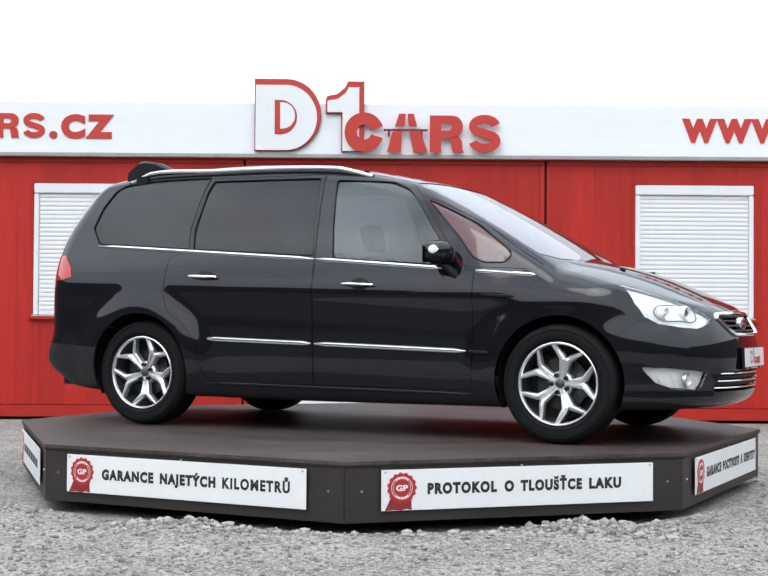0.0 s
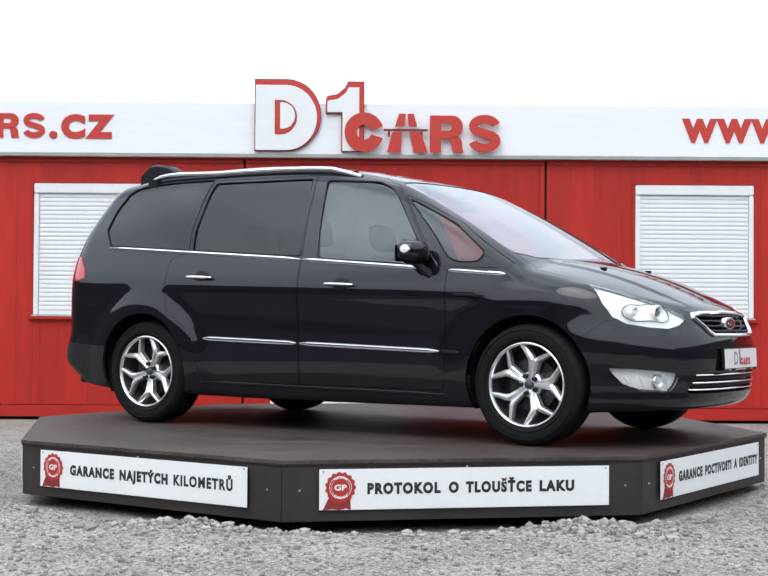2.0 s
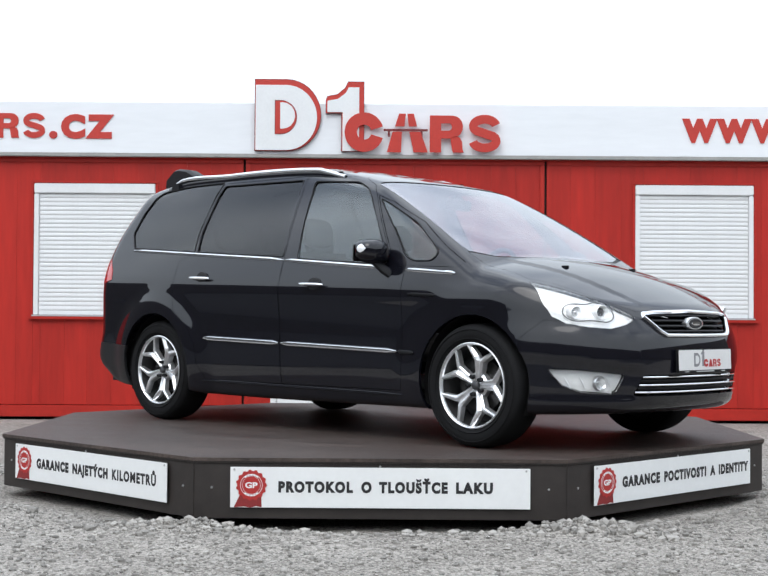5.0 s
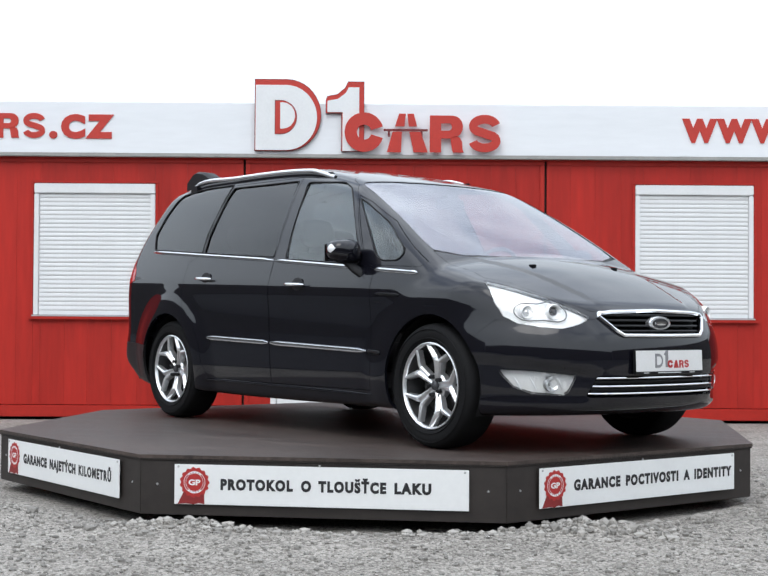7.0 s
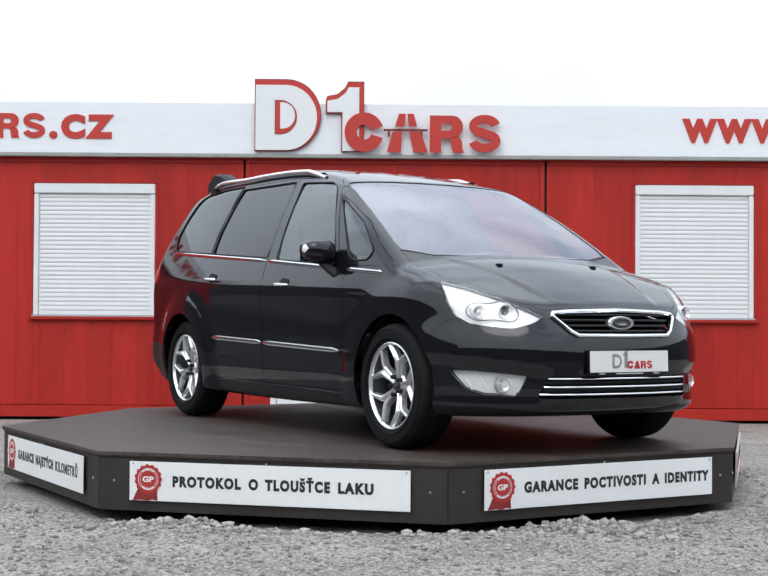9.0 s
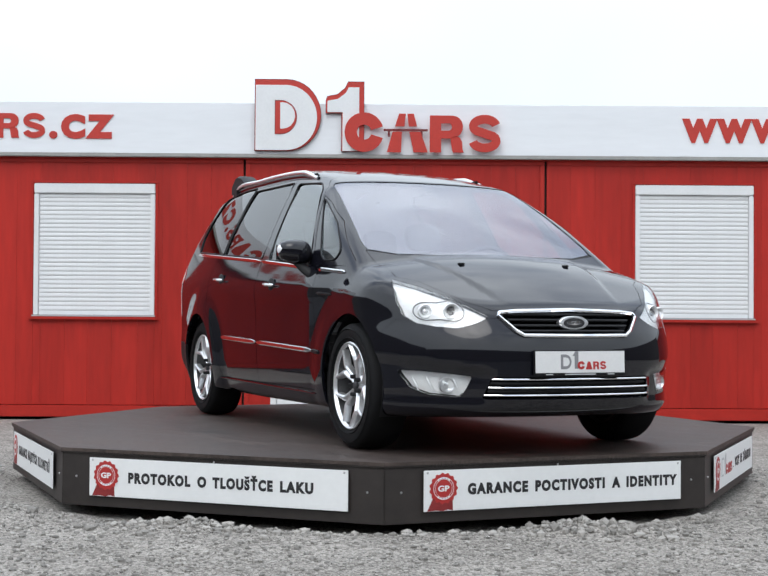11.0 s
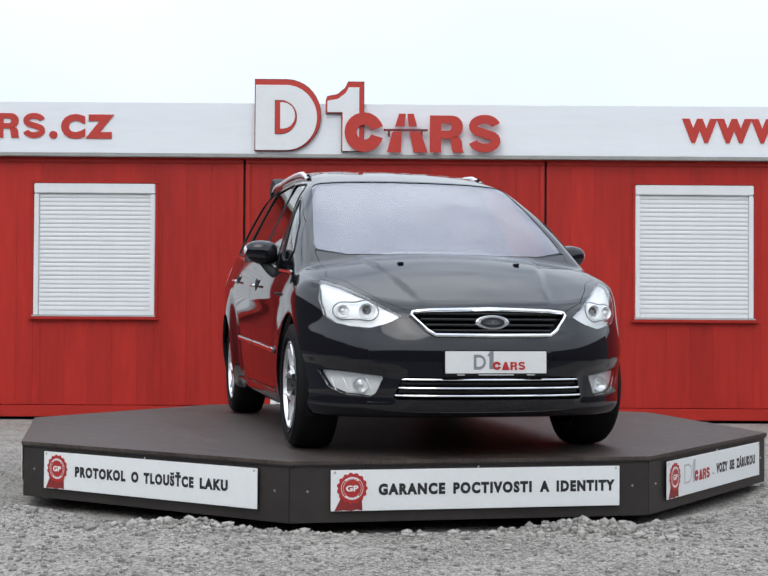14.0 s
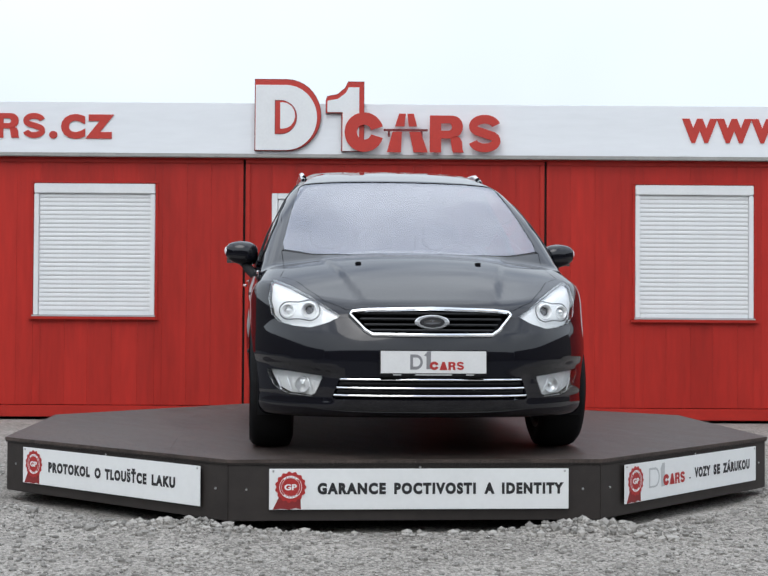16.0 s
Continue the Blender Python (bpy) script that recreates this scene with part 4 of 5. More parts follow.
DOOR_R = [(-0.147, 0.29), (-0.90, 0.29), (-0.965, 0.40), (-0.985, 0.52), (-1.06, 0.64), (-1.205, 0.745), (-1.245, 0.86), (-1.238, 1.08), (-1.082, 1.142), (-1.108, 1.27), (-1.096, 1.53), (-1.072, 1.618), (-0.226, 1.612), (-0.154, 1.06), (-0.143, 0.58)]
SAIL = [(0.505, 1.447), (0.65, 1.397), (0.93, 1.264), (1.15, 1.115), (1.315, 1.016), (1.28, 0.988), (0.918, 1.003), (0.845, 1.007), (0.795, 1.057)]
BUMPER_F = [(1.60, 0.10), (2.6, 0.10), (2.6, 0.765), (2.1, 0.69), (1.865, 0.700), (1.72, 0.575)]
BUMPER_R = [(-2.7, 0.10), (-1.70, 0.10), (-1.76, 0.50), (-2.7, 0.545)]
TAIL_LAMP = [(-2.40, 1.10), (-2.115, 1.12), (-2.035, 1.03), (-2.015, 0.965), (-2.09, 0.945), (-2.40, 0.92)]
AXIS = {"side": ((0, 2), 1), "front": ((1, 2), 0), "top": ((0, 1), 2)}


class Pieces:
    """The body's surface, cut along outlines into named pieces."""

    def __init__(self):
        p, q = shell()
        me = bpy.data.meshes.new("work")
        me.from_pydata(p.tolist(), [], q.tolist())
        self.bm = bmesh.new()
        self.bm.from_mesh(me)
        bpy.data.meshes.remove(me)
        self.tag = self.bm.faces.layers.int.new("piece")
        self.names = ["body"]

    def cut(self, name, view, poly, where, over=()):
        """Faces inside the outline, on the side that `where` allows, become the piece."""
        (u, v), _ = AXIS[view]
        bm, pad = self.bm, 0.03
        faces = list(bm.faces)
        c = np.array([f.calc_center_median() for f in faces])
        lo, hi = np.min(poly, 0) - pad, np.max(poly, 0) + pad
        ok = (c[:, u] > lo[0]) & (c[:, u] < hi[0]) & (c[:, v] > lo[1]) & (c[:, v] < hi[1]) & where(*c.T)
        cand = {faces[i] for i in np.nonzero(ok)[0]}
        for a, b in zip(poly, poly[1:] + poly[:1]):
            l0, l1 = np.minimum(a, b) - pad, np.maximum(a, b) + pad
            sub = [f for f in cand if f.is_valid and any(l0[0] < w.co[u] < l1[0] and l0[1] < w.co[v] < l1[1] for w in f.verts)]
            if not sub:
                continue
            no = Vector((0, 0, 0))
            no[u], no[v] = b[1] - a[1], a[0] - b[0]
            if no.length < 1e-5:
                continue
            co = Vector((0, 0, 0))
            co[u], co[v] = a
            geom = set(sub)
            for f in sub:
                geom.update(f.edges)
                geom.update(f.verts)
            r = bmesh.ops.bisect_plane(bm, geom=list(geom), dist=1e-4, plane_co=co, plane_no=no)
            cand.update(g for g in r["geom"] if isinstance(g, bmesh.types.BMFace))
        if name not in self.names:
            self.names.append(name)
        k = self.names.index(name)
        allowed = {0} | {self.names.index(o) for o in over if o in self.names}
        fs = [f for f in cand if f.is_valid and f[self.tag] in allowed]
        if fs:
            c = np.array([f.calc_center_median() for f in fs])
            for f, yes in zip(fs, inside(poly, c[:, u], c[:, v])):
                if yes:
                    f[self.tag] = k

    def take(self, name):
        k = self.names.index(name)
        return [f for f in self.bm.faces if f[self.tag] == k]


def panel(name, faces, material, parent, thick=0.02, sink=0.0, gap=0.0036, label=""):
    """One piece of the surface as a plate: sunk by `sink`, `thick` deep, set back from its neighbours by `gap`."""
    verts = list({v for f in faces for v in f.verts})
    at = {v: i for i, v in enumerate(verts)}
    p = np.array([v.co[:] for v in verts])
    g = slope(p)
    nrm = g / np.linalg.norm(g, axis=1)[:, None]
    count, pull = {}, {}
    for f in faces:
        m = f.calc_center_median()
        vs = f.verts[:]
        for a, b in zip(vs, vs[1:] + vs[:1]):
            key = (at[a], at[b])
            count[key] = count.get(key, 0) + 1
        for w in vs:
            pull[at[w]] = pull.get(at[w], Vector()) + (m - w.co)
    rim = [k for k in count if (k[1], k[0]) not in count]
    p = p - nrm * sink
    if gap:
        for i in {i for k in rim for i in k}:
            if pull[i].length > 1e-6:
                p[i] += np.array(pull[i].normalized()) * gap
    n = len(verts)
    inner = p - nrm * thick
    fs = [[at[w] for w in f.verts] for f in faces]
    loops = [nrm[i] for f in fs for i in f]
    back = [[i + n for i in reversed(f)] for f in fs]
    loops += [-nrm[i - n] for f in back for i in f]
    walls = [[b, a, a + n, b + n] for a, b in rim]
    allp = np.concatenate([p, inner])
    for w in walls:
        d = np.cross(allp[w[1]] - allp[w[0]], allp[w[2]] - allp[w[0]])
        d = d / max(np.linalg.norm(d), 1e-9)
        loops += [d] * 4
    me = bpy.data.meshes.new(name)
    me.from_pydata(allp.tolist(), [], fs + back + walls)
    for mm in (material if isinstance(material, (list, tuple)) else [material]):
        me.materials.append(mm)
    me.shade_smooth()
    me.normals_split_custom_set([tuple(v) for v in loops])
    ob = put(name, me, parent, None, label)
    if material in (WINDSCREEN, CLEAR, PRIVACY, LENS):
        ob.visible_shadow = False
    return ob


def side_bar(name, a, b, radius, material, parent, s, proud=0.003, flat=1.6, n=14, label=""):
    pts = []
    for k in range(n + 1):
        x, z = a[0] + (b[0] - a[0]) * k / n, a[1] + (b[1] - a[1]) * k / n
        pts.append((x, s * (on_side(x, z) + proud), z))
    rr = [radius * (0.35 if k in (0, n) else 1) for k in range(n + 1)]
    return part(name, tube(bmesh.new(), pts, rr, 8, flat), material, parent, label, smooth=True)


def wheel(parent):
    """The right front wheel at its own origin, its outer face towards -y."""
    b = bmesh.new()
    lathe(b, [(0.236, -0.098), (0.229, -0.104), (0.2235, -0.098), (0.222, -0.075), (0.214, -0.03), (0.205, 0.05), (0.215, 0.09), (0.236, 0.10), (0.236, 0.095)], 64)
    hub = part("wheel", b, BARREL, parent, "silver split-spoke alloy wheel with a low tyre", smooth=True)
    b = bmesh.new()
    lathe(b, [(0.234, -0.096), (0.243, -0.106), (0.262, -0.114), (0.290, -0.1165), (0.312, -0.112), (0.326, -0.101), (0.334, -0.086), (0.338, -0.06), (0.340, -0.02),
              (0.340, 0.02), (0.338, 0.06), (0.334, 0.086), (0.326, 0.101), (0.29, 0.1165), (0.262, 0.114), (0.240, 0.104), (0.234, 0.096)], 72)
    for r0 in (0.255, 0.302):                       # raised rings on the side wall
        lathe(b, [(r0, -0.1145), (r0 + 0.002, -0.1185), (r0 + 0.004, -0.1185), (r0 + 0.006, -0.1150)], 72)
    part("tyre", b, RUBBER, hub, smooth=True)
    b = bmesh.new()
    lathe(b, [(0.232, -0.099), (0.236, -0.1075), (0.231, -0.110), (0.224, -0.104), (0.221, -0.090)], 72)
    part("rim_lip", b, ALLOY, hub, smooth=True)
    for k in range(5):
        a0 = 75 + 72 * k
        b = bmesh.new()
        for s in (-1, 1):
            path = [(0.030, s * 13, -0.064, 0.0140), (0.080, s * 7.6, -0.073, 0.0135), (0.140, s * 6.2, -0.088, 0.0185), (0.156, s * 9.6, -0.092, 0.0160), (0.230, s * 24, -0.101, 0.0105)]
            rings = []
            for i, (r, da, dep, hw) in enumerate(path):
                ang = radians(a0 + da)
                c = Vector((r * math.cos(ang), dep, r * math.sin(ang)))
                j, l = max(i - 1, 0), min(i + 1, len(path) - 1)
                pa, pb = [Vector((path[q][0] * math.cos(radians(a0 + path[q][1])), 0, path[q][0] * math.sin(radians(a0 + path[q][1])))) for q in (j, l)]
                d = (pb - pa).normalized()
                w = Vector((d.z, 0, -d.x))
                # flat outer face, chamfers, deep back
                rings.append([b.verts.new(c + w * x + Vector((0, y, 0))) for x, y in
                              ((-hw, 0.008 - 0.004 * s), (-hw * 0.25 * (1 + s), -0.003), (hw * 0.25 * (1 - s), -0.003), (hw, 0.008 + 0.004 * s), (hw * 1.25, 0.036), (-hw * 1.25, 0.036))])
            for p, q in zip(rings, rings[1:]):
                for i in range(6):
                    b.faces.new((p[i], p[(i + 1) % 6], q[(i + 1) % 6], q[i]))
            b.faces.new(rings[0])
            b.faces.new(rings[-1][::-1])
        # web between the two bars
        web = []
        for r, dep in ((0.03, -0.058), (0.14, -0.074)):
            for s in (-1, 1):
                ang = radians(a0 + s * 7.6)
                web.append(b.verts.new((r * math.cos(ang), dep, r * math.sin(ang))))
        b.faces.new((web[0], web[1], web[3], web[2]))
        bmesh.ops.recalc_face_normals(b, faces=b.faces[:])
        part("spoke", b, ALLOY, hub)
        b = bmesh.new()
        lathe(b, [(0.0005, -0.078), (0.007, -0.078), (0.0075, -0.084), (0.0105, -0.083), (0.0115, -0.076), (0.0115, -0.05)], 12)
        ang = radians(a0 + 36)
        bmesh.ops.translate(b, vec=(0.050 * math.cos(ang), -0.010, 0.050 * math.sin(ang)), verts=b.verts)
        part("wheel_nut", b, DARK, hub)
    b = bmesh.new()
    lathe(b, [(0.0005, -0.062), (0.060, -0.062), (0.072, -0.052), (0.075, -0.02)], 30)
    part("hub_face", b, ALLOY, hub, smooth=True)
    b = bmesh.new()
    lathe(b, [(0.0005, -0.082), (0.018, -0.081), (0.0235, -0.077), (0.025, -0.06)], 24)
    part("centre_cap", b, ALLOY_DARK, hub, smooth=True)
    b = bmesh.new()
    lathe(b, [(0.075, -0.018), (0.150, -0.018), (0.152, 0.004), (0.075, 0.004)], 40)
    part("brake_disc", b, DISC, hub)
    b = bmesh.new()
    lathe(b, [(0.0005, 0.03), (0.204, 0.03), (0.207, 0.06)], 32)
    part("backing_plate", b, DARK, hub)
    b = bmesh.new()
    box(b, (0.085, -0.036, -0.07), (0.158, 0.02, 0.07), 0.012)
    part("brake_caliper", b, ALLOY_DARK, hub)
    return hub


def seat(parent, x, y, wide=0.50, bench=False):
    """A dark leather seat with a headrest."""
    b = bmesh.new()
    box(b, (x - 0.26, y - wide / 2, 0.42), (x + 0.27, y + wide / 2, 0.60), 0.05)
    s = part("seat", b, SEAT, parent, smooth=True)
    b = bmesh.new()
    box(b, (-0.08, -wide / 2, 0), (0.08, wide / 2, 0.62), 0.05, pose(x - 0.24, y, 0.52, 0, -14, 0))
    part("backrest", b, SEAT, s, smooth=True)
    for o in ([-0.42, 0, 0.42] if bench else [0]):
        b = bmesh.new()
        bmesh.ops.create_uvsphere(b, u_segments=18, v_segments=12, radius=1)
        for v in b.verts:
            q = [math.copysign(abs(t) ** 0.6, t) for t in v.co]
            v.co = (x - 0.43 + 0.05 * q[0] - 0.02 * q[2], y + o + 0.13 * q[1], 1.26 + 0.095 * q[2])
        part("headrest", b, SEAT, s, smooth=True)


def mirror(car, s):
    """Door mirror with a lamp in its outer end."""
    b = bmesh.new()
    bmesh.ops.create_uvsphere(b, u_segments=28, v_segments=18, radius=1)
    for v in b.verts:
        c = v.co
        sg = lambda t, e: math.copysign(abs(t) ** e, t)
        x, y, z = sg(c.x, 0.75), sg(c.y, 0.62), sg(c.z, 0.70)
        x = x if x > 0 else max(x, -0.62)
        taper = 1 - 0.24 * max(0, -y)
        v.co = (0.715 + 0.092 * x * taper, s * (0.960 - 0.098 * y), 1.080 + 0.072 * z * taper + 0.008 * (1 - y))
    shell_ = part("door_mirror", b, PAINT, car, "black door mirror with clear lamp at its end", smooth=True)
    b = bmesh.new()
    bmesh.ops.create_uvsphere(b, u_segments=20, v_segments=12, radius=1)
    for v in b.verts:
        c = v.co
        v.co = (0.728 + 0.044 * c.x, s * (1.0430 + 0.020 * c.y - 0.012 * max(0, c.x)), 1.100 + 0.030 * c.z)
    part("indicator_lamp", b, REFLECTOR, shell_, smooth=True)
    b = bmesh.new()
    box(b, (0.655, s * 0.90 if s > 0 else -1.05, 1.030), (0.660, 1.05 if s > 0 else s * 0.90, 1.128), 0.002)
    part("mirror_glass", b, CHROME, shell_)
    b = bmesh.new()
    pts = [(0.80, s * 0.880, 0.955), (0.77, s * 0.912, 0.985), (0.74, s * 0.935, 1.020), (0.72, s * 0.955, 1.045)]
    tube(b, pts, [0.030, 0.029, 0.028, 0.030], 10, 0.7, up=(1, 0, 0))
    part("mirror_foot", b, PLASTIC, shell_, smooth=True)


def ring_on_front(poly, proud, n=3):
    """Points of an outline laid on the car's nose."""
    pts = []
    for (a, b), (c, d) in zip(poly, poly[1:] + poly[:1]):
        for k in range(n):
            y, z = a + (c - a) * k / n, b + (d - b) * k / n
            pts.append((on_front(y, z) + proud, y, z))
    return pts


def strip_on_front(z_at, y0, y1, proud, radius, n=20, flat=1.0):
    pts = []
    for k in range(n + 1):
        y = y0 + (y1 - y0) * k / n
        pts.append((on_front(y, z_at(y)) + proud, y, z_at(y)))
    return tube(bmesh.new(), pts, radius, 8, flat)


def build_car():
    car = empty("car", "black family van with chrome trim on silver alloy wheels", "car")
    cutter = Pieces()
    right, left = (lambda x, y, z: y < -0.2), (lambda x, y, z: y > 0.2)
    sides = (("right", -1, right), ("left", 1, left))
    ahead = lambda x, y, z: x > 1.5
    cutter.cut("screen", "top", SCREEN, lambda x, y, z: z > 0.98)
    for k, (nm, s, w) in enumerate(sides):
        for key, poly in WINDOWS.items():
            cutter.cut(key + nm, "side", poly, w)
        ring = lambda cx: [(cx + 0.376 * math.cos(2 * math.pi * i / 44), AXLE_Z + 0.012 + 0.376 * math.sin(2 * math.pi * i / 44)) for i in range(44)]
        for cx in AXLES:
            w2 = (lambda x, y, z: (y < -0.5)) if s < 0 else (lambda x, y, z: (y > 0.5))
            cutter.cut("arch", "side", ring(cx), w2)
        cutter.cut("lamp" + nm, "front", [(s * y, z) for y, z in LAMP], ahead)
        cutter.cut("fog" + nm, "front", [(s * y, z) for y, z in FOG], ahead)
        cutter.cut("tail" + nm, "side", TAIL_LAMP, w)
    cutter.cut("grille", "front", GRILLE, ahead)
    cutter.cut("intake", "front", INTAKE, ahead)
    for nm, s, w in sides:
        cutter.cut("door_f" + nm, "side", DOOR_F, w)
        cutter.cut("door_r" + nm, "side", DOOR_R, w)
        cutter.cut("sail" + nm, "side", SAIL, w)
    cutter.cut("bonnet", "top", BONNET, lambda x, y, z: z > 0.70)
    cutter.cut("cowl", "top", COWL, lambda x, y, z: z > 0.9)
    cutter.cut("bumper_f", "side", BUMPER_F, lambda x, y, z: x > 1.4)
    cutter.cut("bumper_r", "side", BUMPER_R, lambda x, y, z: x < -1.5)

    panel("body", cutter.take("body"), PAINT, car, 0.018, gap=0.0)
    panel("bonnet", cutter.take("bonnet"), PAINT, car, 0.018)
    panel("scuttle", cutter.take("cowl"), PLASTIC, car, 0.012, sink=0.004)
    panel("front_bumper", cutter.take("bumper_f"), PAINT, car, 0.018, gap=0.0018)
    panel("rear_bumper", cutter.take("bumper_r"), GREYPLASTIC, car, 0.018, gap=0.0018, label="grey plastic lower rear bumper")
    panel("windscreen", cutter.take("screen"), WINDSCREEN, car, 0.004, sink=0.004, gap=0.0, label="raked windscreen reflecting the grey sky")
    for nm, s, w in sides:
        df = panel("front_door", cutter.take("door_f" + nm), PAINT, car, 0.02)
        dr = panel("rear_door", cutter.take("door_r" + nm), PAINT, car, 0.02)
        panel("window_pane", cutter.take("front_window" + nm), CLEAR, df, 0.004, sink=0.006, gap=0.0, label="clear door window")
        panel("window_pane", cutter.take("rear_window" + nm), PRIVACY, dr, 0.004, sink=0.006, gap=0.0, label="dark tinted door window")
        panel("pillar_trim", cutter.take("sail" + nm), PAINT, car, 0.016, sink=0.002, gap=0.004)
        panel("quarter_light", cutter.take("quarter_light" + nm), CLEAR, car, 0.004, sink=0.005, gap=0.0)
        panel("side_window", cutter.take("side_window" + nm), PRIVACY, car, 0.004, sink=0.005, gap=0.0, label="dark tinted rear side window")
        panel("tail_lamp", cutter.take("tail" + nm), TAILRED, car, 0.03, sink=-0.003, label="red tail lamp")
        # dark window seals
        for key in ("front_window", "rear_window", "quarter_light", "side_window"):
            pts = [(x, s * (on_side(x, z) + 0.0005), z) for x, z in WINDOWS[key]]
            part("window_seal", tube(bmesh.new(), pts, 0.0045, 6, 1, True, up=(0, 1, 0)), PLASTIC, car, smooth=True)
        # head lamp: bright bowl, two round units, clear cover
        faces = cutter.take("lamp" + nm)
        lamp = panel("headlamp", faces, REFLECTOR, car, 0.01, sink=0.024, gap=0.001, label="clear headlamp with bright reflector")
        panel("lamp_cover", faces, LENS, lamp, 0.003, sink=0.001, gap=0.001)
        # one dark-edged bezel round both units
        loop = [(0.600 - 0.052 * math.sin(t), 0.741 + 0.052 * math.cos(t)) for t in (math.pi * k / 10 for k in range(11))] \
            + [(0.652, 0.698)] + [(0.703 + 0.045 * math.sin(t), 0.739 - 0.045 * math.cos(t)) for t in (math.pi * k / 10 for k in range(11))] + [(0.652, 0.782)]
        part("lamp_bezel", tube(bmesh.new(), ring_on_front([(s * y, z) for y, z in loop], -0.014, 1), 0.0034, 6, 1, True, up=(1, 0, 0)), BARREL, lamp, smooth=True)
        for (cy, cz), r, back_by in (((0.600, 0.741), 0.038, 0.016), ((0.703, 0.739), 0.033, 0.020)):
            cx = on_front(cy, cz) + 0.026 - back_by
            turn_to = lambda d: look((cx - d, s * cy, cz), (cx - 1.05, s * (cy - 0.28), cz + 0.02))
            b = bmesh.new()
            lathe(b, [(r * 0.58, -0.012), (r * 0.62, -0.010), (r * 0.72, 0.004), (r, 0.014), (r * 1.08, 0.010), (r * 1.08, -0.03)], 30, "z")
            bmesh.ops.transform(b, matrix=turn_to(0.028), verts=b.verts)
            unit = part("lamp_unit", b, REFLECTOR, lamp, smooth=True)
            b = bmesh.new()
            lathe(b, [(0.0005, 0.014), (r * 0.3, 0.011), (r * 0.52, 0.001), (r * 0.58, -0.010)], 24, "z")
            bmesh.ops.transform(b, matrix=turn_to(0.028), verts=b.verts)
            part("projector_lens", b, ALLOY_DARK if r > 0.035 else SILVER, unit, smooth=True)
        faces = cutter.take("fog" + nm)
        fog = panel("fog_lamp", faces, REFLECTOR, car, 0.01, sink=0.03, gap=0.001, label="clear fog lamp in the bumper")
        panel("fog_cover", faces, LENS, fog, 0.003, sink=-0.002, gap=0.001)
        b = bmesh.new()
        lathe(b, [(0.0005, 0.004), (0.009, 0.002), (0.011, -0.012), (0.026, -0.006), (0.038, 0.010), (0.041, -0.01)], 24, "z")
        bmesh.ops.transform(b, matrix=look((on_front(0.63, 0.37) - 0.024, s * 0.63, 0.370), (0.6, s * 0.35, 0.37)), verts=b.verts)
        part("fog_unit", b, SILVER, fog, smooth=True)
        for y0 in (0.585, 0.685, 0.735):            # facets beside the lamp
            edge = [(on_front(y0 + 0.012 * k, 0.335 + 0.034 * k) - 0.016, s * (y0 + 0.012 * k), 0.335 + 0.034 * k) for k in range(3)]
            part("facet", tube(bmesh.new(), edge, [0.002, 0.004, 0.002], 6, 1.4), SILVER, fog, smooth=True)
        # chrome along the flank
        side_bar("belt_trim", (-1.845, 1.172), (-0.155, 1.063), 0.0075, CHROME, car, s, label="chrome strip")
        side_bar("belt_trim", (-0.145, 1.062), (0.715, 0.998), 0.0075, CHROME, df, s, label="chrome strip")
        side_bar("belt_trim", (0.920, 0.982), (1.280, 0.955), 0.0075, CHROME, car, s, label="chrome strip")
        side_bar("flank_trim", (-0.905, 0.566), (-0.155, 0.545), 0.0095, CHROME, dr, s, label="chrome strip")
        side_bar("flank_trim", (-0.130, 0.544), (0.872, 0.515), 0.0095, CHROME, df, s, label="chrome strip")
        side_bar("flank_trim", (0.885, 0.514), (1.01, 0.508), 0.0075, PLASTIC, car, s)
        side_bar("side_marker", (0.965, 0.8425), (1.165, 0.8335), 0.0055, PLASTIC, car, s, n=6)
        # glossy bar added to draw the highlight along the sill's edge
        side_bar("sill_glint_bar", (-0.93, 0.286), (0.90, 0.268), 0.0055, PAINT, car, s, n=10)
        for (hx, hz), owner in (((0.178, 0.905), df), ((-0.935, 0.960), dr)):
            y = on_side(hx, hz)
            b = bmesh.new()
            bmesh.ops.create_uvsphere(b, u_segments=20, v_segments=10, radius=1)
            for v in b.verts:
                v.co = (hx + 0.005 + 0.062 * v.co.x, s * (y + 0.008 * v.co.y), hz + 0.043 * v.co.z)
            # shade in the hollow behind the handle, put in as a near-black bulge
            cup = part("handle_cup_shade", b, DARK, owner, smooth=True)
            pts = [(hx + 0.105 - 0.21 * k / 8, s * (y + 0.020 + 0.012 * math.sin(math.pi * k / 8)), hz - 0.003 + 0.008 * k / 8) for k in range(9)]
            part("door_handle", tube(bmesh.new(), pts, [0.006, 0.010, 0.012, 0.012, 0.012, 0.012, 0.012, 0.010, 0.006], 8, 0.9), CHROME, owner, "chrome door handle", smooth=True)
        mirror(car, s)
        # roof rail on its feet
        pts = []
        for k in range(25):
            x = 0.10 - 1.86 * k / 24
            lift = (0.034 + 0.030 * step01((-1.0 - x) / 0.6)) * min(1, min(k, (24 - k) + 0.8) / 3.0)
            pts.append((x, s * (0.578 - 0.03 * max(0, (-1.0 - x))), on_top(x, 0.58) + lift))
        rail = part("roof_rail", tube(bmesh.new(), pts, 0.015, 10, 1.0), SILVER, car, "silver roof rail", smooth=True)
        under = [(x, y - s * 0.004, (z + on_top(x, 0.58)) / 2 - 0.008) for x, y, z in pts]
